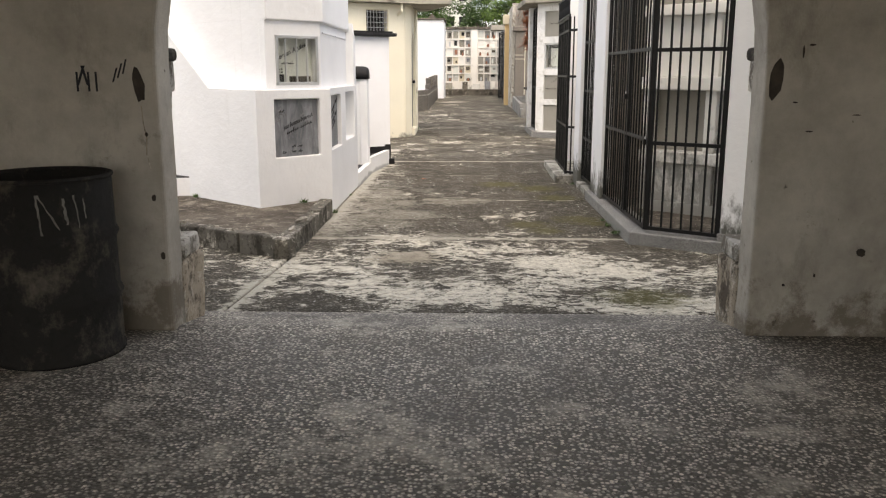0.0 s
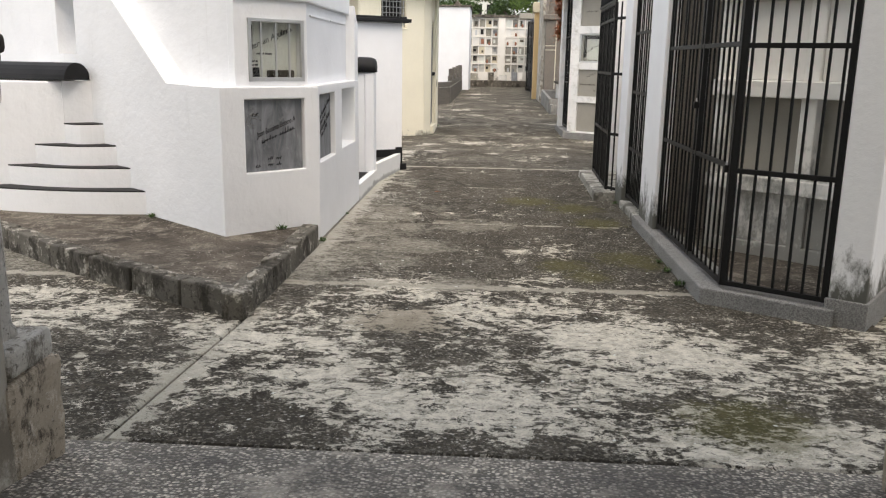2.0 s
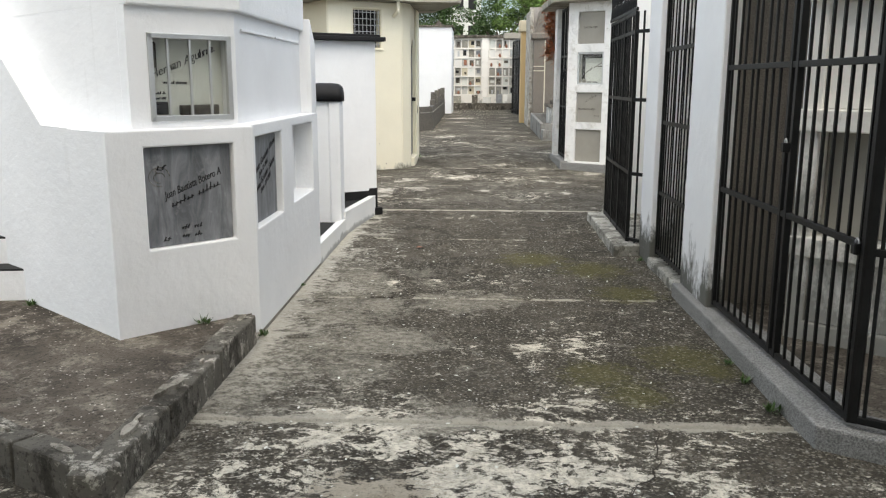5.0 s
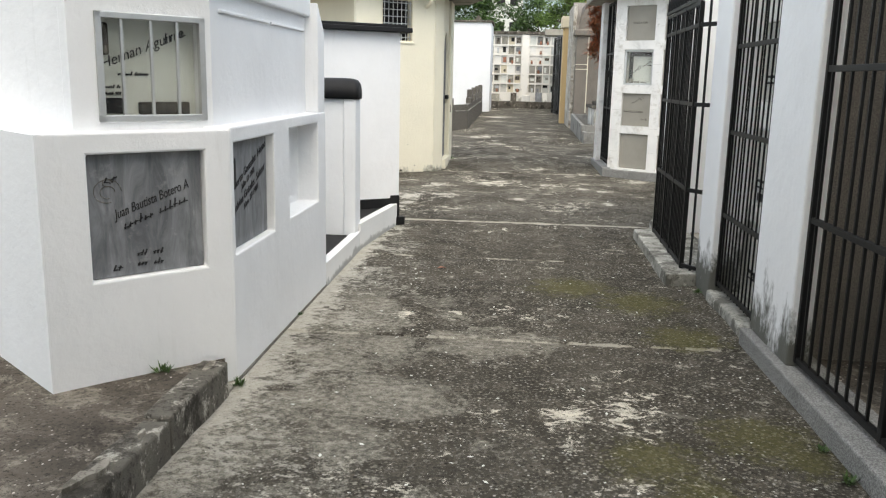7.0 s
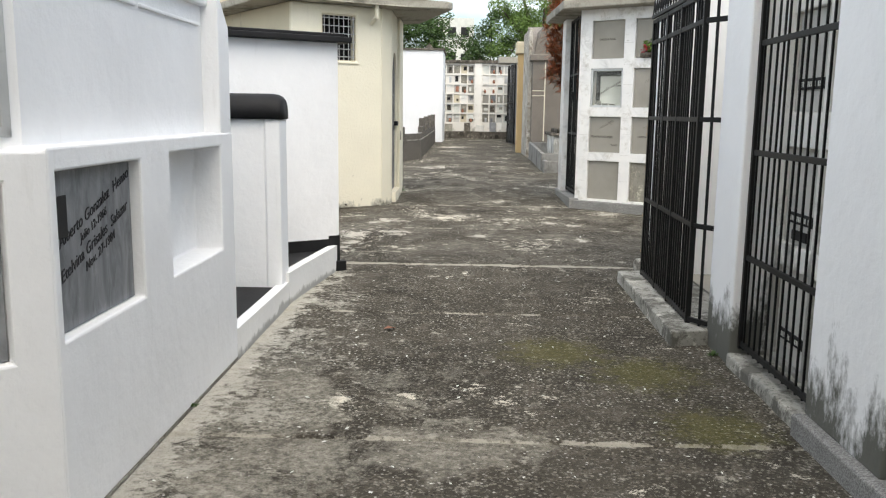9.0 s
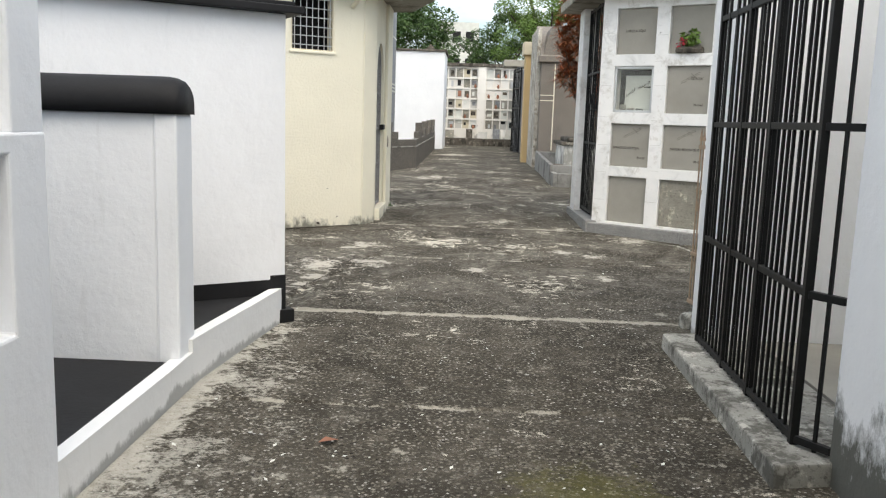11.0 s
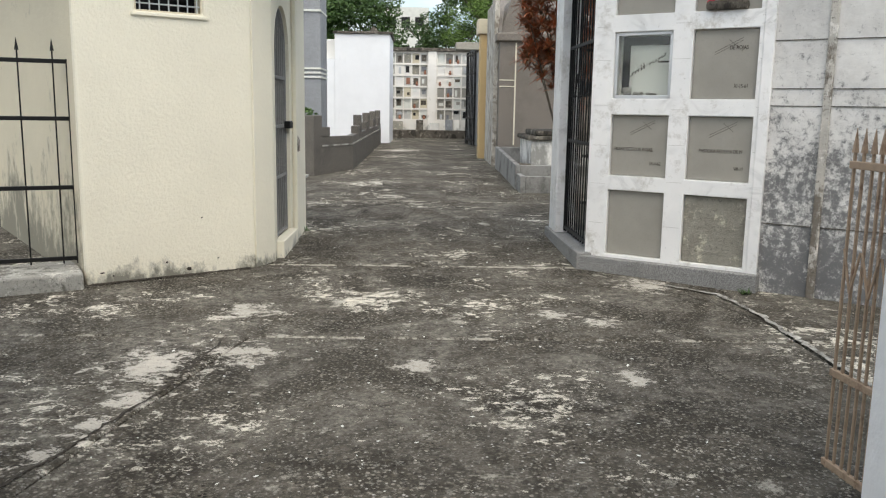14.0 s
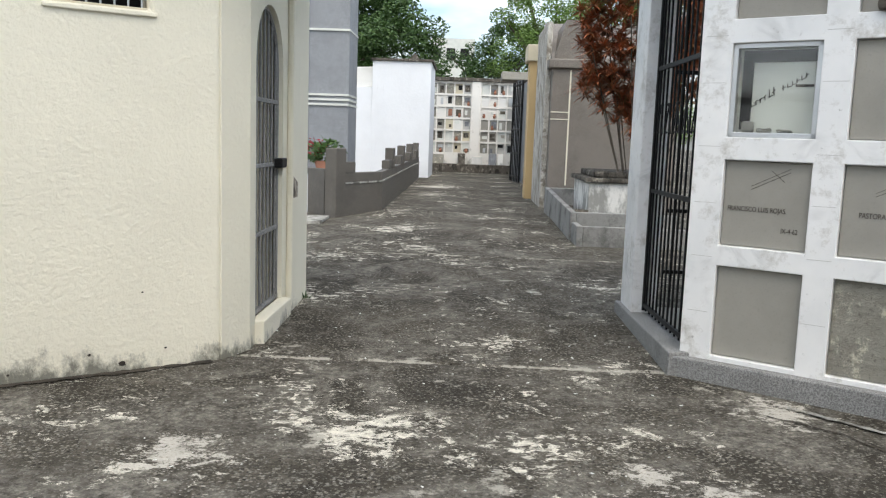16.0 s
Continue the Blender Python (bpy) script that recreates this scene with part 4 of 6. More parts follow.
WL, WR = (-3.5, 12.47), (-1.295, 13.90)
ww = span(WL, WR)
hut = thing("tomb", "white plastered tomb block with black flat roof edge", "tomb", along(WL, WR))
part("wall", boxes((0, ww, 0.0, 2.2, 0, 2.08), bev=0.010), "white", hut)
part("roof", boxes((-0.1, ww + 0.10, -0.09, 2.3, 2.08, 2.13), (-0.05, ww + 0.05, -0.045, 2.25, 2.13, 2.16), bev=0.008), "black", hut, "black painted roof slab")
part("base_band", boxes((0, ww - 0.06, -0.012, 0.0, 0.19, 0.30)), "black", hut, "black painted band")
part("base_band", boxes((ww - 0.11, ww + 0.0, -0.014, 0.0, 0.04, 0.33), (ww - 0.10, ww + 0.05, -0.05, 0.05, 0.0, 0.09), bev=0.004), "black", hut, "black painted foot")

# ---- gated mausolea ----
m1 = thing("mausoleum", "white gated mausoleum with grey kerb and burial niches", "mausoleum")
part("kerb", prism(bmesh.new(), [(1.43, 10.03), (1.45, 7.33), (2.14, 6.86), (2.30, 7.05), (1.72, 7.45), (1.70, 10.03)], -0.05, 0.105, 0.012), "grey", m1, "grey terrazzo kerb")
part("pillar", boxes((0, 0.72, 0, 0.12, 0.10, 2.9), bev=0.012), "white_mould", m1, "white pillar with black mould at its foot", m=along((1.49, 10.03), (1.49, 9.31)))
part("pillar", boxes((0, 0.22, 0, 3.2, 0.0, 2.9), bev=0.012), "white_mould", m1, "white side wall with black mould", m=along((2.13, 6.93), (2.33, 6.79)))
part("plinth", boxes((-0.015, 0.235, -0.015, 3.2, -0.05, 0.17), bev=0.008), "grey", m1, m=along((2.13, 6.93), (2.33, 6.79)))
part("floor_slab", prism(bmesh.new(), [(1.68, 9.6), (1.68, 7.46), (2.2, 7.1), (3.6, 9.0), (3.0, 9.6)], -0.02, 0.09), "infill", m1)
NB, NE = (1.80, 8.73), (3.05, 7.63)
nw = span(NB, NE)
holes = []
for z0, z1, d in ((0.20, 0.60, 0.05), (0.72, 1.33, 0.16), (1.46, 2.05, 0.05), (2.16, 2.7, 0.12)):
    for x0, x1 in ((0.11, 0.69), (0.81, 1.47)):
        holes.append((x0, x1, z0, z1, d))
soft_edges(part("niche_wall", holed(nw, 2.9, 0.4, holes, 0.05), "white_old", m1, "stained white wall of burial niches", m=along(NB, NE)), 0.01)
for x0, x1, z0, z1, d in holes:
    part("niche_panel", boxes((x0 + 0.005, x1 - 0.005, d - 0.015, d - 0.001, z0 + 0.005, z1 - 0.005)), "white_old" if d < 0.1 else "panel", m1, m=along(NB, NE))
for z0, z1 in ((0.60, 0.72), (1.33, 1.46), (2.05, 2.16)):
    part("ledge", rough(boxes((0.0, nw, -0.05, 0.01, z0 + 0.003, z1 - 0.003), bev=0.008), 0.003, 8, 2), "white_old", m1, "white plaster ledge, stained", m=along(NB, NE))
part("rear_wall", boxes((3.9, 4.1, 6.9, 15.5, 0, 2.9)), "white_old", m1)
# unseen roof slab, cut back so that daylight reaches the niche walls
part("roof", prism(bmesh.new(), [(2.66, 14.1), (2.66, 9.6), (4.3, 9.6), (4.3, 14.1)], 2.9, 3.02, 0.01), "roof", m1)
# second unseen slab, added to darken the space behind the path gate
part("roof", prism(bmesh.new(), [(1.50, 9.598), (1.50, 8.85), (4.3, 8.85), (4.3, 9.598)], 2.902, 3.02, 0.01), "roof", m1)
part("partition", boxes((1.614, 3.9, 9.5, 9.62, 0.05, 2.9)), "granite", m1, "dark inner wall")
bar_gate("iron_gate", "black iron bar gate, shut, along the path", (1.545, 9.30), (1.585, 7.32), 0.13, 2.88, 17, (0.147, 0.92, 1.70, 2.45), 0.010, group="mausoleum gates", mids=(0.52, 0.56))
bar_gate("iron_gate", "black iron bar gate, shut, on a grey kerb", (1.60, 7.31), (2.12, 6.955), 0.13, 2.88, 7, (0.147, 0.90, 1.69, 2.45), 0.011, group="mausoleum gates")


def padlock(x, y, z):
    p = thing("padlock", "small dark padlock on a gate rail", "padlock", pose(x, y, z))
    part("case", boxes((-0.018, 0.018, -0.02, 0.02, -0.05, 0.0), bev=0.005), "iron", p)
    bm = bmesh.new()
    for i in range(8):
        a, b = math.pi * i / 8, math.pi * (i + 1) / 8
        rod(bm, (0, 0.014 * math.cos(a), 0.02 * math.sin(a)), (0, 0.014 * math.cos(b), 0.02 * math.sin(b)), 0.004, 6)
    part("shackle", bm, "alu", p)


padlock(1.56, 7.36, 0.93)
padlock(1.53, 8.2, 1.3)

def letter_bars(parent, x0, x1, y, z):
    """White letters too small to read, as short bars."""
    bm = bmesh.new()
    x = x0
    while x < x1 - 0.02:
        if random.random() > 0.15:
            box(bm, x, x + 0.012, y, y + 0.002, z, z + 0.028)
        x += 0.022
    tagged(part("letters", bm, "paper", parent, "white letters"), kind="stuff")


m2 = thing("mausoleum", "narrow white gated burial vault with name plates", "mausoleum")
part("kerb", rough(boxes((1.465, 1.72, 10.03, 11.12, -0.05, 0.075), bev=0.015), 0.012, 7, 3), "sill", m2, "chipped pale sill")
part("pillar", boxes((0, 0.47, 0, 0.5, -0.02, 2.9), bev=0.012), "white_mould", m2, "white pillar with black mould at its foot", m=along((1.475, 11.58), (1.475, 11.11)))
holes = [(a, a + 0.46, z, z + 0.54, 0.05) for a in (0.05, 0.58) for z in (0.10, 0.77, 1.50, 2.2)]
nm = along((1.69, 11.105), (1.69, 10.035))
soft_edges(part("niche_wall", holed(1.07, 2.9, 0.3, holes, 0.05), "white_old", m2, "stained white wall of burial niches", m=nm), 0.008)
for x0, x1, z0, z1, d in holes:
    pn = part("niche_panel", boxes((x0 + 0.004, x1 - 0.004, d - 0.014, d - 0.001, z0 + 0.004, z1 - 0.004)), "lead", m2, m=nm)
    plate = part("name_plate", boxes((x0 + 0.06, x1 - 0.06, d - 0.026, d - 0.0145, z0 + 0.12, z0 + 0.18), bev=0.002), "black", pn, "black plate with white letters")
    letter_bars(plate, x0 + 0.08, x1 - 0.08, d - 0.0275, z0 + 0.135)
    if random.random() < 0.6:
        part("name_plate", boxes((x0 + 0.13, x1 - 0.13, d - 0.026, d - 0.0145, z0 + 0.03, z0 + 0.085), bev=0.002), "black", pn, "black plate with white letters")
g2 = bar_gate("iron_gate", "narrow black iron bar gate, shut", (1.54, 11.10), (1.54, 10.05), 0.11, 2.88, 12, (0.14, 0.66, 1.27, 1.88, 2.5), 0.0075, group="mausoleum gates")

m3 = thing("mausoleum", "white vault behind a projecting black iron grille", "mausoleum")
part("step", rough(prism(bmesh.new(), [(1.225, 11.49), (1.80, 11.60), (1.80, 13.66), (1.255, 13.60)], -0.05, 0.10, 0.012), 0.008, 5, 2), "sill", m3, "dirty pale stone step")
part("pillar", boxes((0, 0.60, 0, 2.2, -0.02, 2.9), bev=0.012), "white_foot", m3, "white pillar with black mould at its foot", m=along((1.56, 14.06), (1.56, 13.46)))
part("floor_slab", boxes((1.81, 3.9, 11.58, 13.66, -0.02, 0.105)), "panel", m3, "pale floor tiles")
part("back_wall", boxes((2.5, 2.65, 11.58, 13.66, 0.1, 2.9)), "white", m3)
part("side_wall", boxes((1.97, 2.6, 11.40, 11.58, 0.0, 2.9)), "white", m3)
bar_gate("iron_gate", "black iron grille gate standing forward of the wall", (1.435, 13.42), (1.39, 11.74), 0.10, 2.25, 23, (0.13, 0.76, 1.45, 2.07, 2.24), 0.010, group="mausoleum gates", mids=(0.34, 0.62))
bar_gate("grille_return", "short side panel of a black iron grille", (1.392, 11.72), (1.485, 11.585), 0.10, 2.25, 1, (0.13, 0.76, 1.45, 2.07), 0.010, posts=False, category="grille")
fr = thing("grille_frieze", "black iron lattice frieze over a gate", "grille", along((1.415, 13.42), (1.39, 11.74), 2.25))
part("rail", boxes((0, 1.68, -0.012, 0.012, 0.28, 0.31), (0, 1.68, -0.012, 0.012, 0.01, 0.04), bev=0.003), "iron", fr)
lat = mesh_of("lattice_bar", rod(rod(bmesh.new(), (0, 0, 0.03), (0.09, 0, 0.29), 0.006, 4), (0.09, 0, 0.03), (0, 0, 0.29), 0.006, 4), "iron")
for i in range(18):
    part("lattice_bar", lat, "iron", fr, m=pose(i * 0.09, 0, 0))

rg = bar_gate("rusty_gate", "rusted low iron gate leaf, standing ajar", (1.64, 14.48), (1.675, 14.16), 0.12, 1.36, 7, (0.14, 0.50, 1.29), 0.0065, group="", posts=False, spears=0.02, material="rust", rail_h=0.028)
gw = span((1.64, 14.48), (1.675, 14.16))
for i in range(3):
    part("zigzag_bar", rod(rod(bmesh.new(), (gw * (i + 0.2) / 3, -0.01, 0.86), (gw * (i + 0.7) / 3, -0.01, 0.70), 0.005, 5), (gw * (i + 0.7) / 3, -0.01, 0.70), (gw * (i + 1.1) / 3, -0.01, 0.86), 0.005, 5), "rust", rg)

# ---- cream chapel ----
YL, YR = (-2.54, 17.80), (-1.26, 18.64)
YF, YE = (-1.27, 20.46), (-3.6, 21.4)
chapel = thing("chapel", "cream plastered chapel with barred window and arched iron door", "chapel")
yw = span(YL, YR)
soft_edges(part("wall", holed(yw - 0.14, 2.95, 0.22, [(0.46, 0.98, 2.18, 2.82, 0.22)], 0.0), "cream", chapel, m=along(YL, YR)), 0.03, 3)
# door wall with a round-headed opening
wl = span(YR, YF)
D0, D1, DS = 0.30, 1.10, 1.98
bm = bmesh.new()
n = 14
arch = [(D0, 0.0)] + [((D0 + D1) / 2 - (D1 - D0) / 2 * math.cos(math.pi * i / n), DS + (D1 - D0) / 2 * math.sin(math.pi * i / n)) for i in range(n + 1)] + [(D1, 0.0)]
rings = []
for y in (0.0, 0.2):
    a = [bm.verts.new((x, y, z)) for x, z in arch]
    o = [bm.verts.new((x, y, z)) for x, z in ((0.155, 0), (0.155, 2.95), (wl, 2.95), (wl, 0))]
    k = len(a) // 2
    bm.faces.new([o[0], o[1], *[a[i] for i in range(k, -1, -1)]])
    bm.faces.new([o[1], o[2], a[k]])
    bm.faces.new([o[2], o[3], *[a[i] for i in range(len(a) - 1, k - 1, -1)]])
    rings.append((a, o))
for i in range(len(arch) - 1):
    bm.faces.new((rings[0][0][i], rings[0][0][i + 1], rings[1][0][i + 1], rings[1][0][i]))
for i in range(3):
    bm.faces.new((rings[0][1][i], rings[0][1][i + 1], rings[1][1][i + 1], rings[1][1][i]))
ym = along(YR, YF)
P1, P2 = (YR[0] - 0.117, YR[1] - 0.077), (YR[0] - 0.001, YR[1] + 0.157)
part("corner", boxes((0, span(P1, P2), 0, 0.18, 0, 2.95), bev=0.004), "cream", chapel, m=along(P1, P2))
part("wall", bm, "cream", chapel, m=ym)
part("pier", boxes((1.24, wl + 0.02, -0.05, 0.0, 0, 2.95), bev=0.015), "cream", chapel, m=ym)
part("wall", boxes((0, 2.6, 0, 0.2, 0, 2.95)), "cream_old", chapel, m=along(YF, YE) @ pose(0.2, 0.0, 0))
part("wall", boxes((0, 3.17, 0, 0.2, 0, 2.95), bev=0.02), "cream_old", chapel, "stained cream wall", m=along((-4.5, 20.4), YL) @ pose(0.03, 0, 0))
bm = prism(bmesh.new(), [(-2.75, 17.38), (-1.12, 18.36), (-0.42, 18.62), (-0.36, 18.75), (-0.95, 20.7), (-3.7, 21.6), (-5.0, 20.6)], 2.95, 3.06, 0.02)
part("roof", bm, "roof", chapel, "weathered projecting roof slab")
part("parapet", prism(bmesh.new(), [(-2.5, 18.0), (-1.5, 18.65), (-1.5, 20.2), (-3.6, 21.0), (-4.3, 20.2)], 3.06, 3.3, 0.02), "cream_old", chapel)
part("step", prism(bmesh.new(), [(-1.30, 18.92), (-1.20, 18.94), (-1.20, 19.78), (-1.30, 19.8)], 0.05, 0.26, 0.01), "cream", chapel)
wn = part("window", boxes((0.44, 0.47, 0.02, 0.06, 2.17, 2.83), (0.97, 1.0, 0.02, 0.06, 2.17, 2.83), (0.44, 1.0, 0.02, 0.06, 2.80, 2.83), (0.44, 1.0, 0.02, 0.06, 2.165, 2.19), bev=0.004), "cream_old", chapel, "barred window opening", m=along(YL, YR))
vb = mesh_of("window_bar", rod(bmesh.new(), (0, 0.03, 2.18), (0, 0.03, 2.82), 0.006, 6), "alu")
hb = mesh_of("window_bar", rod(bmesh.new(), (0.46, 0.036, 0), (0.98, 0.036, 0), 0.006, 6), "alu")
for i in range(7):
    part("window_bar", vb, "alu", wn, m=pose(0.50 + i * 0.074, 0, 0))
for i in range(6):
    part("window_bar", hb, "alu", wn, m=pose(0, 0, 2.24 + i * 0.105))
# near-black sheet behind the window, its colour standing for the unlit room
part("shade_sheet", boxes((0.3, 1.2, 0.5, 0.55, 1.9, 2.94)), "dark", chapel, m=along(YL, YR))
part("sill", boxes((0.42, 1.02, -0.02, 0.05, 2.14, 2.166), bev=0.006), "cream", chapel, m=along(YL, YR))
dr = part("door", boxes((D0 + 0.01, D0 + 0.05, 0.03, 0.06, 0.27, 2.0), (D1 - 0.05, D1 - 0.01, 0.03, 0.06, 0.27, 2.0), (D0, D1, 0.03, 0.06, 0.27, 0.30), (D0, D1, 0.03, 0.055, 0.80, 0.83), (D0, D1, 0.03, 0.055, 1.27, 1.30), (D0, D1, 0.03, 0.055, 1.72, 1.75), bev=0.004), "grey", chapel, "arched grey iron bar door", m=ym)
for i in range(7):
    u = D0 + 0.07 + i * 0.11
    top = DS + math.sqrt(max(0.0, ((D1 - D0) / 2 - 0.03) ** 2 - (u - (D0 + D1) / 2) ** 2))
    part("bar", rod(bmesh.new(), (u, 0.045, 0.28), (u, 0.045, top), 0.009, 6), "grey", dr)
bm = bmesh.new()
for i in range(14):
    a, b = math.pi * i / 14, math.pi * (i + 1) / 14
    c, r = (D0 + D1) / 2, (D1 - D0) / 2 - 0.02
    rod(bm, (c - r * math.cos(a), 0.045, DS + r * math.sin(a)), (c - r * math.cos(b), 0.045, DS + r * math.sin(b)), 0.016, 6)
part("arch_bar", bm, "grey", dr)
part("chip", prism(bmesh.new(), [(1.27, -0.054), (1.42, -0.054), (1.44, -0.05), (1.26, -0.05)], 1.02, [1.17, 1.13, 1.12, 1.19]), "plinth", chapel, "brown broken plaster chip", m=ym)
part("latch", boxes((0.95, 1.12, -0.03, 0.03, 1.26, 1.33), bev=0.01), "iron", dr, "dark bolt and padlock")
# near-black sheet behind the door bars, coloured as the shade inside
part("shade_sheet", boxes((0.1, 1.3, 0.28, 0.32, 0.0, 2.9)), "dark", chapel, m=ym)
bm = bmesh.new()
rod(bm, (-1.42, 18.28, 2.78), (-1.42, 18.28, 3.02), 0.03, 10)
rod(bm, (-1.42, 18.28, 2.79), (-1.52, 18.48, 2.72), 0.03, 10)
part("drain_pipe", bm, "cream", chapel)
# iron gate and step beside the chapel
bar_gate("iron_gate", "black iron gate with pointed bars beside the chapel", (-3.7, 17.55), (-2.66, 17.98), 0.22, 1.80, 5, (0.26, 0.82, 1.35, 1.78), 0.008, spears=0.10)
st = thing("stone_step", "pale worn stone step before an iron gate", "step")
part("slab", rough(boxes((0, 1.5, 0, 0.6, -0.0, 0.20), bev=0.02), 0.008, 5, 2), "sill", st, m=along((-3.85, 17.0), (-2.52, 17.66)))
for u, z, rx, rz in ((0.80, 0.13, 0.022, 0.016), (0.62, 0.20, 0.010, 0.008), (1.05, 0.20, 0.009, 0.006), (0.92, 0.55, 0.006, 0.005), (0.12, 0.16, 0.02, 0.006), (0.20, 0.13, 0.008, 0.006)):
    wall_mark("plaster_chip", "small dark chip at the foot of a cream wall", blotch(u, z, rx, rz), "scar", m=along(YL, YR))
# crumbled foot of the white pillar by the rusty gate
ft = thing("rubble_foot", "crumbled cement stub at the foot of a pillar", "rubble", pose(1.52, 14.14, 0))
part("stub", rough(boxes((-0.01, 0.10, -0.02, 0.08, -0.02, 0.11), bev=0.03), 0.02, 9, 2), "sill", ft)

# ---- marble niche tomb ----
N0, N1 = (1.50, 18.68), (3.18, 17.535)
nm = along(N0, N1)
vault = thing("niche_tomb", "marble-faced tomb of stacked burial niches with grey kerb", "tomb")
ROWS_Z = ((0.245, 0.805), (0.93, 1.445), (1.58, 2.125), (2.265, 2.80))
COLS_U = ((0.19, 0.685), (0.85, 1.355))
holes = [(a, b, c, d, 0.055 if not (i == 0 and k == 2) else 0.16) for i, (a, b) in enumerate(COLS_U) for k, (c, d) in enumerate(ROWS_Z)]
soft_edges(part("marble_face", holed(1.39, 2.96, 0.40, [(a, b, c, d, e) for a, b, c, d, e in holes], 0.2), "marble", vault, "white grey-veined marble framing", m=nm @ pose(0.09, 0, 0) @ pose(-0.09, 0, 0)), 0.006)
joint = mesh_of("marble_joint", boxes((0, 0.13, -0.0015, 0.0, 0, 0.003)), "lead")
for u in (0.03, 0.70, 1.37):
    for z in (0.5, 0.87, 1.2, 1.51, 1.9, 2.19, 2.5):
        part("marble_joint", joint, "lead", vault, m=nm @ pose(u, 0, z + random.uniform(-0.03, 0.03)))
for i, (a, b) in enumerate(COLS_U):
    for k, (c, d) in enumerate(ROWS_Z):
        if i == 0 and k == 2:
            continue
        pn = part("niche_panel", boxes((a + 0.004, b - 0.004, 0.036, 0.054, c + 0.004, d - 0.004), bev=0.003), "panel_old" if (i, k) == (1, 0) else "panel", vault, "grey cement panel with scratched inscription" if k else "plain grey cement panel", m=nm)
        if k in (1, 2):
            bm = bmesh.new()
            cx, cz = (a + b) / 2 + 0.02, c + 0.40
            box(bm, -0.12, 0.12, -0.0015, 0.0015, -0.0013, 0.0013, 0, pose(cx, 0.0355, cz, 0, -27, 0))
            box(bm, -0.12, 0.12, -0.0015, 0.0015, -0.0013, 0.0013, 0, pose(cx, 0.0355, cz + 0.02, 0, -27, 0))
            box(bm, -0.05, 0.05, -0.0015, 0.0015, -0.0013, 0.0013, 0, pose(cx + 0.04, 0.0355, cz + 0.03, 0, 40, 0))
            part("cross", bm, "scar", pn, "scratched cross")
        for text, s, u, z in {(0, 1): (("FRANCISCO LUIS ROJAS.", 0.042, a + 0.03, c + 0.215), ("IX-4-62", 0.042, b - 0.15, c + 0.10)), (1, 1): (("PASTORA BEDOYA DE M", 0.042, a + 0.09, c + 0.225), ("VII-11", 0.042, b - 0.13, c + 0.09)), (1, 2): (("DE ROJAS", 0.045, a + 0.28, c + 0.385), ("XI-15-61", 0.042, a + 0.33, c + 0.09)), (0, 3): (("CARLOS A. ROJAS", 0.042, a + 0.10, c + 0.26),)}.get((i, k), ()):
            lettering(text, s, "scar", pn, pose(u, 0.0345, z), narrow=0.74)
# glazed niche
a, b = COLS_U[0]
c, d = ROWS_Z[2]
wn = part("window", boxes((a, a + 0.03, 0.02, 0.05, c, d), (b - 0.03, b, 0.02, 0.05, c, d), (a, b, 0.02, 0.05, d - 0.03, d), (a, b, 0.02, 0.05, c, c + 0.03), bev=0.004), "alu", vault, "aluminium framed glass niche", m=nm)
part("backing", boxes((a + 0.01, b - 0.01, 0.145, 0.159, c + 0.005, d - 0.005)), "paper", wn, "pale painted stone with script")
g = part("pane", boxes((a + 0.02, b - 0.02, 0.034, 0.038, c + 0.02, d - 0.02)), "glass", wn)
g.visible_shadow = False
# dark strips put the shade of the recess's left and top into colour
part("shade", boxes((a + 0.03, a + 0.09, 0.13, 0.144, c + 0.05, d - 0.03), (a + 0.03, b - 0.03, 0.13, 0.144, d - 0.10, d - 0.03)), "dark", wn, "dark strips painted as shade along the niche edge")
writing_lines(wn, pose(a + 0.09, 0.143, c + 0.18, 0, -30, 0), ((0, 0, 0.40, 0.05),), "kerb")
part("lettering_bar", boxes((b - 0.16, b - 0.06, 0.138, 0.144, c + 0.30, c + 0.315)), "kerb", wn)
part("ornament", rough(boxes((a + 0.05, a + 0.12, 0.10, 0.14, c + 0.03, c + 0.10), (a + 0.14, a + 0.22, 0.10, 0.14, c + 0.03, c + 0.06), (a + 0.25, a + 0.34, 0.10, 0.14, c + 0.03, c + 0.05), bev=0.012), 0.01, 20, 1), "sill", wn)
part("kerb", boxes((-0.055, 1.49, -0.075, 0.3, 0.0, 0.215), bev=0.01), "grey", vault, "grey granite kerb", m=nm)
part("end_wall", rough(boxes((1.395, 2.7, 0.03, 0.6, 0.0, 2.96), bev=0.015), 0.006, 4, 1), "end_stone", vault, "mould-blackened white stone end wall", m=nm)
for z in (0.62, 1.53, 1.66, 2.02, 2.46):
    part("stone_joint", boxes((1.40, 2.69, 0.022, 0.03, z, z + 0.006)), "kerb", vault, m=nm)
part("end_pier", boxes((1.48 - 0.09, 1.47, -0.012, 0.05, 0.05, 2.96), bev=0.006), "marble", vault, m=nm)
part("end_pier", boxes((1.84, 1.90, 0.005, 0.05, 0.05, 2.96), bev=0.008), "hall_trim", vault, m=nm)
part("post", boxes((1.42, 1.62, 19.85, 20.28, 0.2, 2.96), bev=0.008), "marble", vault, "marble faced post")
part("kerb", prism(bmesh.new(), [(1.38, 20.32), (1.42, 18.62), (1.66, 18.66), (1.62, 20.32)], 0.0, 0.24, 0.01), "grey", vault, "grey granite kerb")
part("roof", prism(bmesh.new(), [(1.16, 20.5), (1.22, 18.55), (3.1, 17.25), (4.6, 19.0), (4.6, 20.5)], 2.96, 3.08, 0.015), "roof", vault, "weathered projecting roof slab")
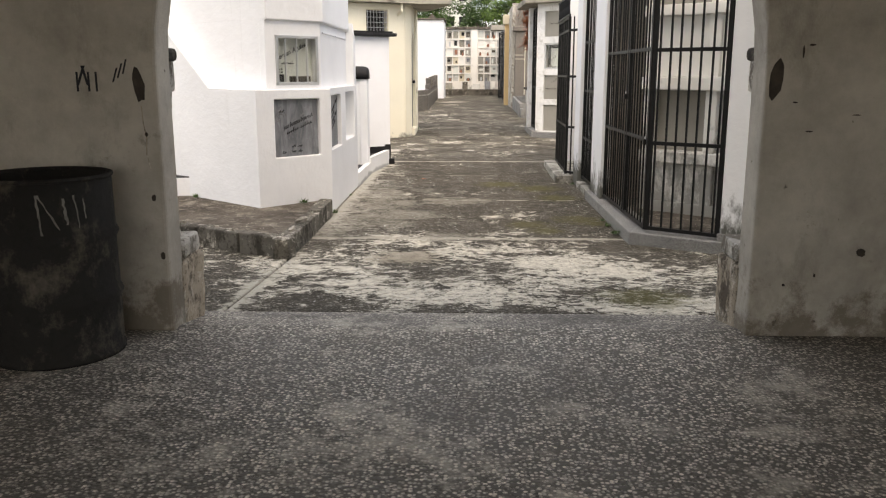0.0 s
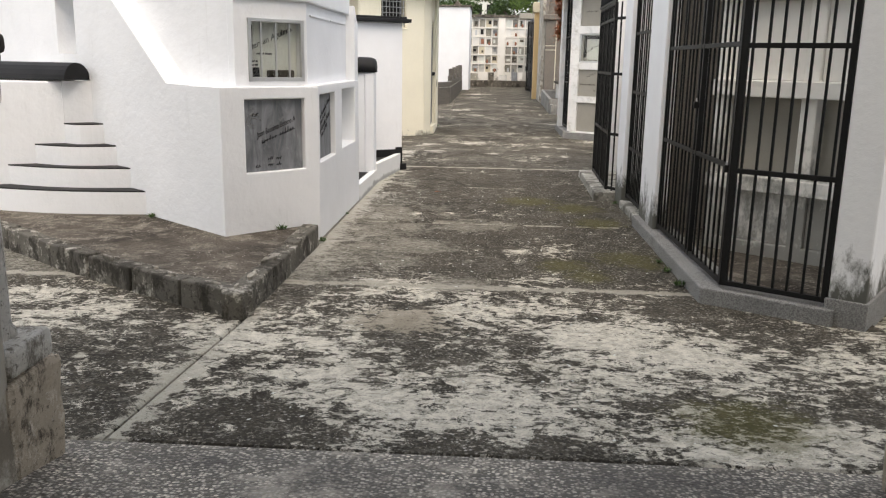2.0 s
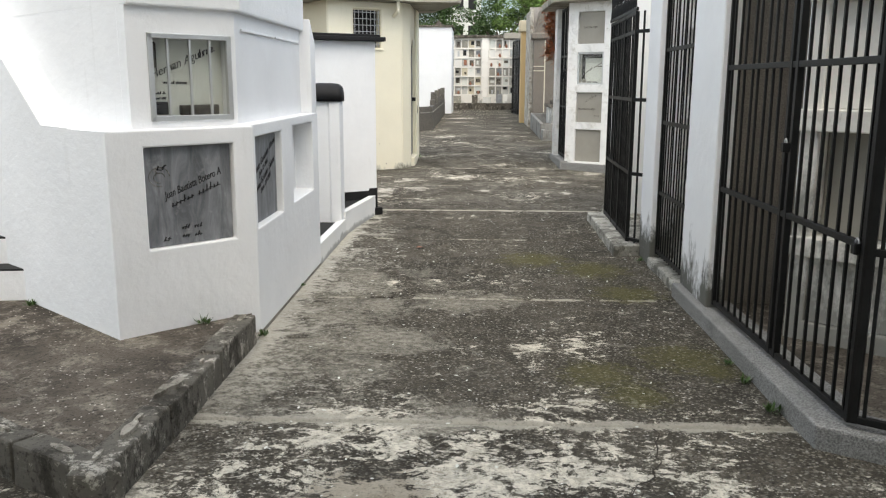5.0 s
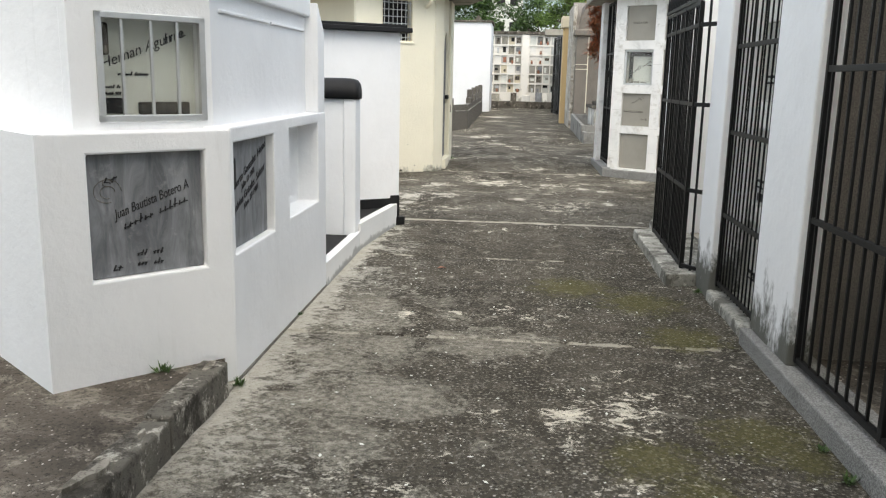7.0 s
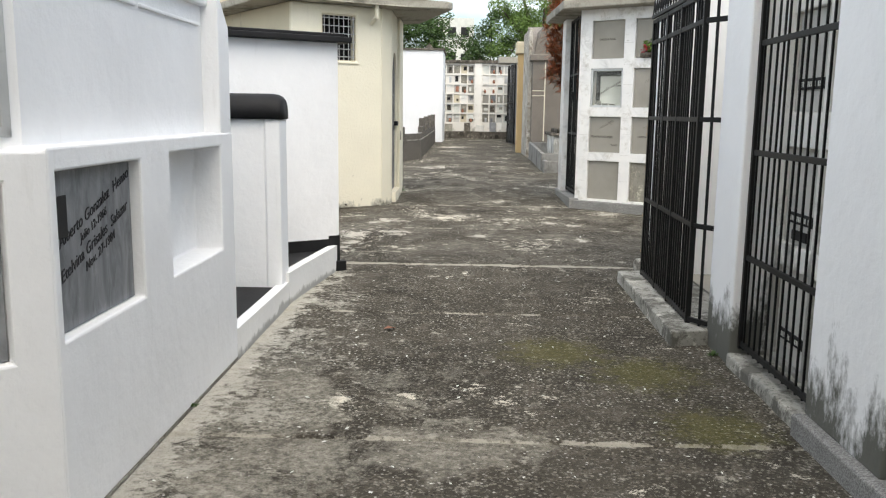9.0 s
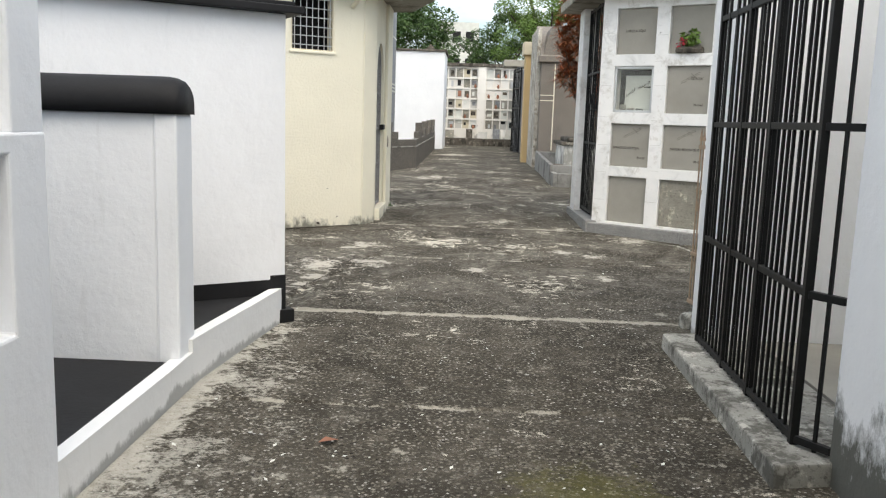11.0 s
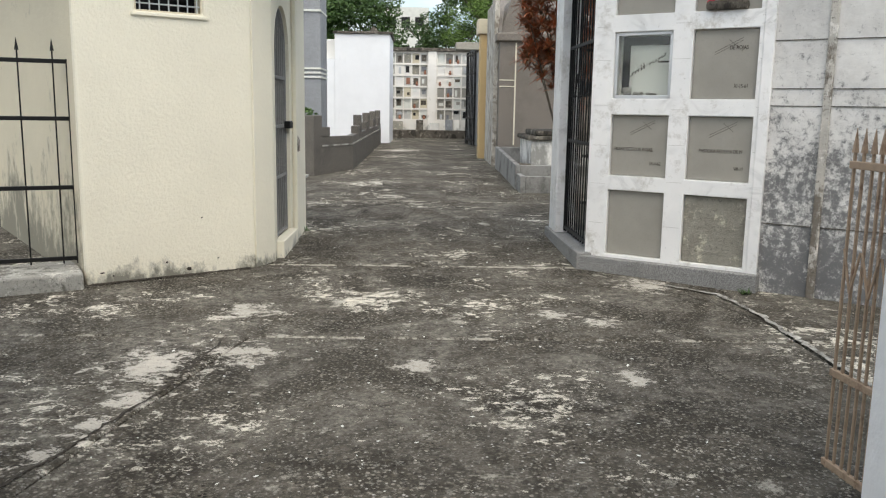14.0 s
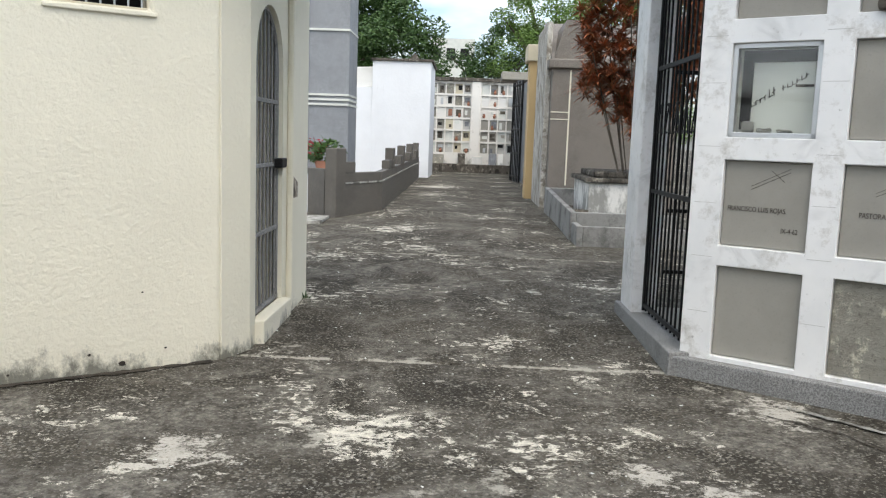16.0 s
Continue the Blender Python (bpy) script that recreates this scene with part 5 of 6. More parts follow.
part("floor_slab", prism(bmesh.new(), [(1.6, 20.3), (1.6, 18.9), (3.6, 18.0), (4.4, 20.3)], 0.05, 0.2), "panel", vault)
part("side_wall", boxes((3.9, 4.1, 17.4, 20.5, 0, 2.96)), "white_old", vault)
cg = bar_gate("iron_gate", "black iron bar gate with scrolls beside marble niches", (1.52, 19.84), (1.545, 18.72), 0.26, 2.93, 11, (0.30, 1.18, 2.08, 2.9), 0.009)
for i in range(5):
    bm = bmesh.new()
    for s in (-1, 1):
        pts = [(0.11 + i * 0.22 + s * (0.02 + 0.05 * math.sin(t)), 0.0, 1.30 + 0.16 * t / 3.0 + 0.05 * math.cos(t * 1.7)) for t in [j * 0.55 for j in range(10)]]
        for p, q in zip(pts, pts[1:]):
            rod(bm, p, q, 0.006, 5)
    part("scroll", bm, "iron", cg)
bar_gate("rear_grille", "black iron grille at the rear of a tomb", (1.75, 20.28), (3.6, 20.28), 0.2, 2.9, 15, (0.5, 1.0, 2.1), 0.009, posts=False, category="grille")

# ---- far right ----
pg = thing("grave_plot", "grey granite grave planter with soil and weeds", "grave")
part("kerb", prism(bmesh.new(), [(1.50, 24.5), (1.58, 24.5), (1.58, 28.3), (1.50, 28.3)], 0.2, [0.62, 0.62, 0.74, 0.74], 0.008), "old_grey", pg)
for row in ((1.582, 2.9, 24.502, 24.6, 0.2, 0.618), (1.582, 2.9, 28.2, 28.298, 0.2, 0.738), (1.52, 1.60, 23.95, 24.495, 0.15, 0.49), (1.602, 2.9, 23.952, 24.03, 0.15, 0.488)):
    part("kerb", boxes(row, bev=0.01), "old_grey", pg)
part("soil", boxes((1.583, 2.89, 24.605, 28.195, 0.2, 0.44)), "soil", pg)
part("soil", boxes((1.605, 2.89, 24.035, 24.495, 0.15, 0.33)), "soil", pg)
cf = thing("sarcophagus", "stained marble box tomb with dark stepped lid", "tomb", pose(2.25, 26.2, 0.44))
part("body", boxes((-0.4, 0.7, -0.8, 0.8, 0, 0.54), bev=0.015), "white_old", cf)
part("lid", boxes((-0.46, 0.76, -0.86, 0.86, 0.54, 0.61), (-0.32, 0.62, -0.72, 0.72, 0.61, 0.70), bev=0.02), "kerb", cf, "dark weathered lid")
vs = thing("flower_pot", "dark stone pot in a grave planter", "pot", pose(1.72, 25.2, 0.44))
part("body", lathe(bmesh.new(), ((0, 0), (0.07, 0), (0.11, 0.06), (0.12, 0.16), (0.10, 0.16), (0.08, 0.05), (0, 0.05)), 16), "kerb", vs, smooth=True)
gt = thing("granite_tomb", "brown granite tomb block with sloping cap", "tomb")
part("body", boxes((1.60, 3.9, 29.0, 31.0, 0.25, 2.88), bev=0.01), "granite", gt)
for row in ((1.92, 1.95, 28.99, 29.0, 0.75, 2.85), (1.60, 1.918, 28.99, 29.0, 1.95, 1.97), (1.60, 1.918, 28.99, 29.0, 2.08, 2.10)):
    part("strip", boxes(row), "cream", gt, "pale inlaid strip")
part("cap", boxes((1.52, 4.0, 28.92, 31.1, 2.88, 3.04), bev=0.02), "granite", gt)
part("slope", prism(bmesh.new(), [(1.58, 28.98), (4.0, 28.98), (4.0, 31), (1.58, 31)], 3.04, [3.04, 3.04, 3.95, 3.95]), "granite", gt)
part("slope", outline([(1.62, 3.04), (2.5, 3.04), (2.5, 3.75), (1.82, 3.75)], 29.02, 30.9), "granite", gt)
part("edge_wall", boxes((1.50, 1.60, 29.3, 31.4, 0.25, 3.75), bev=0.01), "peeling", gt, "peeling pale edge wall")
cp = thing("gate_pier", "yellow plastered pier with a plain cap", "pier", pose(1.47, 32.0, 0.25))
part("shaft", boxes((-0.10, 0.9, -0.3, 0.3, 0, 3.0), bev=0.012), "ochre", cp)
part("cap", boxes((-0.17, 0.95, -0.36, 0.36, 3.0, 3.35), bev=0.02), "cream_old", cp)
tagged(part("wall_6", boxes((1.75, 1.95, 32.4, 46.0, 0.25, 3.3)), "bluegranite"), "grey rendered side wall of the path", "wall", kind="structure")
fg = bar_gate("iron_gate", "black iron gate leaf standing ajar by a wall", (1.42, 39.2), (1.62, 37.9), 0.35, 3.3, 6, (0.5, 1.2, 1.9, 2.6, 3.2), 0.02, rail_h=0.05)
tagged(part("lintel", boxes((1.05, 2.2, 39.4, 40.4, 3.42, 3.66), bev=0.02), "roof"), "grey projecting cement canopy", "canopy", kind="structure")
tagged(part("lintel_post", boxes((1.55, 1.74, 39.5, 40.2, 0.3, 3.42)), "bluegranite"), "grey wall pier under the canopy", "pier", kind="structure")

# ---- columbarium ----
cb = thing("columbarium", "long white columbarium wall of small burial niches", "columbarium")
CY = 46.0
cols = [-4.84 + 0.335 * i for i in range(15)] + [0.55 + 0.335 * i for i in range(10)]
holes = []
for x in cols:
    for k in range(6):
        z = 1.05 + k * 0.452
        holes.append((x + 6.0, x + 6.285, z, z + 0.385, 0.16))
cm = along((-6.0, CY), (5.0, CY))
part("front", holed(11.0, 3.78, 0.5, holes, 0.25), "white_niche", cb, "white plastered grid front", m=cm)
part("coping", rough(boxes((-0.1, 11.1, -0.14, 0.6, 3.78, 3.92), bev=0.02), 0.02, 3, 3), "kerb", cb, "dark mouldy coping", m=cm)
part("pier", boxes((6.16, 6.50, -0.10, 0.0, 0.25, 3.8), bev=0.01), "white_niche", cb, m=cm)
part("base", rough(boxes((0, 11, -0.5, 0.0, 0.25, 0.62), bev=0.03), 0.03, 3, 3), "kerb", cb, "dark stained base ledge", m=cm)
kinds = ["paper", "paper", "white_niche", "panel", "lead", "lead", "panel_old", "cream_old", "white_old", "panel"]
small = ["dark", "plaque", "paper", "paper", "kerb", "brick", "panel", "alu", "bark"]
made, plates = {}, {}
for x0, x1, z0, z1, d in holes:
    kd = random.choice(kinds)
    if kd not in made:
        made[kd] = mesh_of("niche_panel", boxes((0.004, 0.281, 0, 0.014, 0.004, 0.381)), kd)
    deep = random.choice((0.03, 0.05, 0.09))
    part("niche_panel", made[kd], kd, cb, m=cm @ pose(x0, deep, z0))
    if random.random() < 0.75:
        kd, w, h = random.choice(small), random.choice((0.10, 0.15, 0.2)), random.choice((0.12, 0.18, 0.26))
        if (kd, w, h) not in plates:
            plates[kd, w, h] = mesh_of("name_plate", boxes((0, w, 0, 0.012, 0, h), bev=0.002), kd)
        part("name_plate", plates[kd, w, h], kd, cb, m=cm @ pose(x0 + random.uniform(0.015, 0.27 - w), deep - 0.013, z0 + random.uniform(0.002, 0.36 - h)))
for x, w, h, kd in ((-3.6, 0.3, 0.4, "kerb"), (-1.9, 0.25, 0.34, "dark"), (-1.35, 0.5, 0.36, "panel_old"), (-0.3, 0.28, 0.42, "kerb"), (0.25, 0.4, 0.3, "lead"), (0.9, 0.3, 0.45, "plaque"), (1.25, 0.22, 0.4, "white_niche")):
    part("loose_slab", rough(boxes((0, w, -0.02, 0.02, 0, h), bev=0.008), 0.008, 6, 1), kd, cb, "old grave slab leaning on the base", m=cm @ pose(x + 6.0, -0.16, 0.615, -14))
pot = mesh_of("vase", lathe(bmesh.new(), ((0, 0), (0.04, 0), (0.06, 0.08), (0.03, 0.14), (0.05, 0.17), (0, 0.17)), 8), "brick")
for i in range(34):
    x0, x1, z0, z1, d = random.choice(holes[24:])
    part("vase", pot, "brick", cb, m=cm @ pose((x0 + x1) / 2 + random.uniform(-0.05, 0.05), 0.015, z0 + 0.001))

# ---- far left ----
ww = thing("white_wall", "tall white painted tomb wall with dark coping", "wall")
part("wall", boxes((-3.0, -1.15, 40.0, 43.0, 0.25, 3.92), bev=0.01), "white", ww)
part("coping", boxes((-3.05, -1.08, 39.93, 43.1, 3.92, 4.0), bev=0.015), "kerb", ww, "dark coping")
part("old_wall", rough(boxes((-4.4, -3.0, 40.05, 42, 0.25, 3.1), bev=0.02), 0.01, 3, 2), "white", ww)
part("old_wall", rough(boxes((-4.4, -3.02, 40.3, 42, 3.1, 3.75), bev=0.03), 0.03, 3, 2), "white_old", ww, "mouldy upper wall")
part("finial", outline([(-2.0, 4.0), (-1.5, 4.0), (-1.75, 4.28)], 41.0, 41.4), "kerb", ww)
fe = thing("grave_fence", "low brown granite grave wall with stepped posts", "fence")
FA, FB, FC = (-1.86, 26.05), (-1.30, 27.35), (-1.42, 39.6)
for p, q, tag in ((FA, FB, 0), (FB, FC, 1)):
    w = span(p, q)
    m = along(p, q)
    part("base_wall", boxes((0, w, 0, 0.14, 0.2, 0.78), bev=0.01), "dark_granite", fe, m=m)
    part("coping_line", boxes((0, w, -0.012, 0.15, 0.78, 0.805)), "sill", fe, m=m)
    part("upper_wall", boxes((0, w, 0.01, 0.13, 0.805, 0.95), bev=0.01), "dark_granite", fe, m=m)
m = along(FA, FB)
part("post", boxes((-0.05, 0.24, -0.02, 0.18, 0.2, 1.33), bev=0.015), "dark_granite", fe, m=m)
part("merlon", boxes((0.24, 0.55, 0.0, 0.14, 0.95, 1.12), bev=0.01), "dark_granite", fe, m=m)
part("back_wall", boxes((-1.3, 0.0, 0.0, 0.14, 0.2, 1.0), bev=0.01), "dark_granite", fe, m=along((-3.0, 27.2), FA) @ pose(1.3, 0, 0))
m = along(FB, FC)
for u, h in ((2.15, 1.32), (5.15, 1.35), (8.25, 1.38), (11.3, 1.40)):
    part("merlon", boxes((u, u + 0.45, 0.0, 0.16, 0.95, h), bev=0.012), "dark_granite", fe, m=m)
    part("merlon", boxes((u - 0.75, u - 0.004, 0.01, 0.15, 0.95, h - 0.22), bev=0.012), "dark_granite", fe, "lower step of the wall top", m=m)
tw = thing("granite_tower", "tall grey granite monument shaft with pale bands", "monument")
part("shaft", boxes((-2.62, -1.93, 27.62, 28.6, 0.9, 7.0), bev=0.01), "bluegranite", tw)
part("shaft", boxes((-3.6, -2.60, 27.6, 28.6, 0.9, 7.0), bev=0.01), "bluegranite", tw)
for z in (2.02, 2.10, 2.18, 3.25):
    part("band", boxes((-3.62, -1.92, 27.59, 28.61, z, z + 0.035)), "paper", tw, "pale inlaid band")
part("base", boxes((-3.4, -2.0, 26.6, 28.9, 0.2, 0.9), bev=0.01), "white", tw)
ws = thing("white_slab", "white tiled plot slab at the ground", "slab")
part("slab", boxes((-3.4, -1.95, 25.2, 26.0, 0.2, 0.31), bev=0.015), "sill", ws)


# ---- plants ----
def leaf_quads(bm, centre, spread, count, size, rng, droop=0.0):
    for _ in range(count):
        while True:
            p = Vector((rng.uniform(-1, 1), rng.uniform(-1, 1), rng.uniform(-1, 1)))
            if 0.15 < p.length < 1:
                break
        p = Vector((p.x * spread[0], p.y * spread[1], p.z * spread[2])) + Vector(centre)
        a = Vector((rng.uniform(-1, 1), rng.uniform(-1, 1), rng.uniform(-0.8, 0.5))).normalized()
        b = a.cross(Vector((rng.uniform(-1, 1), rng.uniform(-1, 1), rng.uniform(-1, 1)))).normalized()
        s = size * rng.uniform(0.6, 1.3)
        v = [bm.verts.new(p + a * s), bm.verts.new(p + b * s * 0.4), bm.verts.new(p - a * s * 0.6), bm.verts.new(p - b * s * 0.4)]
        bm.faces.new(v)


def tree(name, label, x, y, h, crown, clumps, leaf, material, seed, base=0.3, low=0.35):
    rng = random.Random(seed)
    t = thing(name, label, "tree", pose(x, y, base))
    bm = bmesh.new()
    tops = []
    trunk_top = Vector((rng.uniform(-0.3, 0.3), 0, h * 0.4))
    tmp = bmesh.new()
    bmesh.ops.create_cone(tmp, cap_ends=True, segments=8, radius1=h * 0.03, radius2=h * 0.018, depth=trunk_top.length)
    merge(bm, tmp, Matrix.Translation(trunk_top / 2) @ trunk_top.to_track_quat("Z", "Y").to_matrix().to_4x4())
    for i in range(clumps):
        a = rng.uniform(0, 6.28)
        r = crown * math.sqrt(rng.random())
        z = h * rng.uniform(low, 0.95) - 0.22 * h * (r / crown) ** 2
        tops.append(Vector((r * math.cos(a), r * math.sin(a), z)))
    for p in tops[:18]:
        rod(bm, trunk_top * 0.95, trunk_top * 0.4 + p * 0.6, h * 0.007, 5)
        rod(bm, trunk_top * 0.4 + p * 0.6, p, h * 0.004, 5)
    part("trunk", bm, "bark", t)
    bm = bmesh.new()
    for p in tops:
        s = crown * rng.uniform(0.14, 0.30)
        leaf_quads(bm, p, (s, s, s * 0.7), 420, leaf, rng)
    part("crown", bm, material, t)
    return t


tree("tree", "dense dark green tree behind the white wall", -5.2, 52.0, 8.4, 3.8, 130, 0.115, "leaf", 1)
tree("tree", "dense dark green tree behind the tombs", -9.5, 58.0, 9.0, 4.2, 90, 0.13, "leaf", 2)
tree("tree", "open-crowned green tree behind the columbarium", 1.6, 60.0, 8.6, 2.9, 60, 0.10, "leaf", 3)
tree("tree", "light green feathery tree behind the columbarium", 4.2, 55.0, 10.5, 3.2, 70, 0.09, "leaf_light", 4, low=0.4)
tree("tree", "light green feathery tree above the tomb roofs", 6.5, 50.0, 10.0, 3.2, 60, 0.09, "leaf_light", 5)


def dracaena(x, y, seed):
    rng = random.Random(seed)
    d = thing("dracaena", "tall red-leaved cordyline shrub behind a grave", "shrub", pose(x, y, 0.6))
    bm, lv = bmesh.new(), bmesh.new()
    for i in range(520):
        a, up, r = rng.uniform(0, 6.28), math.asin(rng.uniform(-1, 1)), rng.uniform(0.45, 1.0) ** 0.5
        bump = 1 + 0.22 * noise.noise((math.cos(a) * 1.7, math.sin(a) * 1.7, up * 1.7))
        top = Vector((0.98 * r * bump * math.cos(a) * math.cos(up), 0.98 * r * bump * math.sin(a) * math.cos(up), 2.6 + 1.62 * r * bump * math.sin(up)))
        if i % 40 == 0:
            rod(bm, (0.15 * math.cos(a), 0.15 * math.sin(a), 0), top, 0.010, 5)
        for j in range(42):
            b, up = rng.uniform(0, 6.28), rng.uniform(-0.2, 1.1)
            way = Vector((math.cos(b) * math.cos(up), math.sin(b) * math.cos(up), math.sin(up)))
            side = way.cross(Vector((0, 0, 1))).normalized() * 0.012
            L = rng.uniform(0.15, 0.30)
            pts = [top + way * L * f - Vector((0, 0, 0.30 * L * f * f)) for f in (0, 0.4, 0.75, 1.0)]
            ws_ = (0.5, 1.0, 0.8, 0.05)
            row = [(lv.verts.new(p - side * k), lv.verts.new(p + side * k)) for p, k in zip(pts, ws_)]
            for (p, q), (s, t) in zip(row, row[1:]):
                lv.faces.new((p, q, t, s))
    tagged(part("stem", bm, "bark", d), kind="stuff")
    part("foliage", lv, "leaf_red", d, "red and dark green strap leaves")


dracaena(2.60, 25.7, 7)
fl = thing("flower_pot", "red flowers and green leaves on a white base", "plant", pose(-2.25, 27.2, 0.9))
rng = random.Random(5)
bm = bmesh.new()
leaf_quads(bm, (0, 0, 0.35), (0.35, 0.25, 0.22), 160, 0.10, rng)
part("leaves", bm, "leaf", fl)
bm = bmesh.new()
leaf_quads(bm, (-0.15, -0.05, 0.42), (0.25, 0.2, 0.15), 60, 0.05, rng)
part("flowers", bm, "flower", fl)
part("pot", lathe(bmesh.new(), ((0, 0), (0.12, 0), (0.17, 0.2), (0.15, 0.2), (0, 0.18)), 14), "brick", fl)
ab = thing("apartment_building", "pale far apartment building behind the trees", "building", pose(-0.9, 92, 0.3))
part("wall", boxes((-3.0, 1.2, 0, 6, 0, 10.6)), "paper", ab)
wm_ = mesh_of("window", boxes((0, 0.8, -0.03, 0.05, 0, 1.0)), "dark")
for i in range(3):
    for k in range(4):
        part("window", wm_, "dark", ab, m=pose(-2.7 + i * 1.3, 0, 0.9 + k * 2.6))

# plant bowl in a high niche
nb = thing("plant_bowl", "small cement bowl with yellowing plant in a niche", "plant", nm @ pose(1.10, 0.0, 2.265))
part("bowl", boxes((-0.16, 0.16, -0.05, 0.05, 0.0, 0.07), bev=0.025), "kerb", nb)
rng = random.Random(11)
bm = bmesh.new()
leaf_quads(bm, (0, 0, 0.16), (0.13, 0.05, 0.11), 90, 0.045, rng)
part("leaves", bm, "leaf_light", nb)
bm = bmesh.new()
leaf_quads(bm, (-0.08, -0.02, 0.12), (0.08, 0.04, 0.06), 26, 0.03, rng)
part("flowers", bm, "flower", nb)


def weed(x, y, z, s, seed):
    rng = random.Random(seed)
    w = thing("weed", "small weed tuft growing from a paving gap", "weed", pose(x, y, z), "weeds")
    bm = bmesh.new()
    for _ in range(40):
        a, up = rng.uniform(0, 6.28), rng.uniform(0.2, 1.3)
        way = Vector((math.cos(a) * math.cos(up), math.sin(a) * math.cos(up), math.sin(up)))
        side = way.cross(Vector((0, 0, 1))).normalized() * s * 0.10
        L = s * rng.uniform(0.5, 1.2)
        o = Vector((rng.uniform(-0.5, 0.5) * s, rng.uniform(-0.5, 0.5) * s, 0))
        bm.faces.new([bm.verts.new(v) for v in (o, o + way * L * 0.5 + side, o + way * L, o + way * L * 0.5 - side)])
    part("blade_tuft", bm, "leaf", w)


for k, (x, y, z, s) in enumerate(((-1.72, 8.60, 0.155, 0.06), (-1.44, 8.86, 0.0, 0.05), (1.40, 8.15, 0.0, 0.05), (1.41, 7.75, 0.0, 0.06), (1.40, 8.45, 0.0, 0.035), (-3.0, 8.95, 0.155, 0.05), (-1.2, 20.35, 0.14, 0.07), (1.44, 11.3, 0.0, 0.04), (2.6, 17.75, 0.07, 0.06), (1.62, 32.0, 0.3, 0.25), (2.0, 24.9, 0.44, 0.15), (2.3, 24.8, 0.44, 0.12), (1.8, 24.9, 0.44, 0.14), (2.1, 24.25, 0.33, 0.10), (-1.46, 10.2, 0.0, 0.03))):
    weed(x, y, z, s, 40 + k)
# fallen petals and leaves
rng = random.Random(77)
lit = bmesh.new()
for _ in range(1100):
    x, y = rng.uniform(-1.4, 1.4), rng.uniform(4.9, 22)
    s, a = 0.004 + 0.012 * rng.random() ** 2.5, rng.uniform(0, 3.14)
    d, e = Vector((math.cos(a), math.sin(a), rng.uniform(-0.2, 0.3))) * s, Vector((-math.sin(a), math.cos(a), 0)) * s * 0.6
    o = Vector((x, y, gz(y) + 0.010))
    lit.faces.new([lit.verts.new(v) for v in (o - d, o + e, o + d, o - e)])
tagged(part("litter", lit, "paper"), "scattered pale petals and leaf bits on the path", "litter", kind="stuff")
dl = thing("dead_leaf", "dry brown leaf lying on the cement path", "leaf", pose(-0.62, 11.75, 0.012, 0, 8, 40))
bm = bmesh.new()
for s in (-1, 1):
    bm.faces.new([bm.verts.new(v) for v in ((-0.05, 0, 0), (0, 0.026 * s, 0.014), (0.055, 0, 0.004))])
part("blade", bm, "brick", dl)

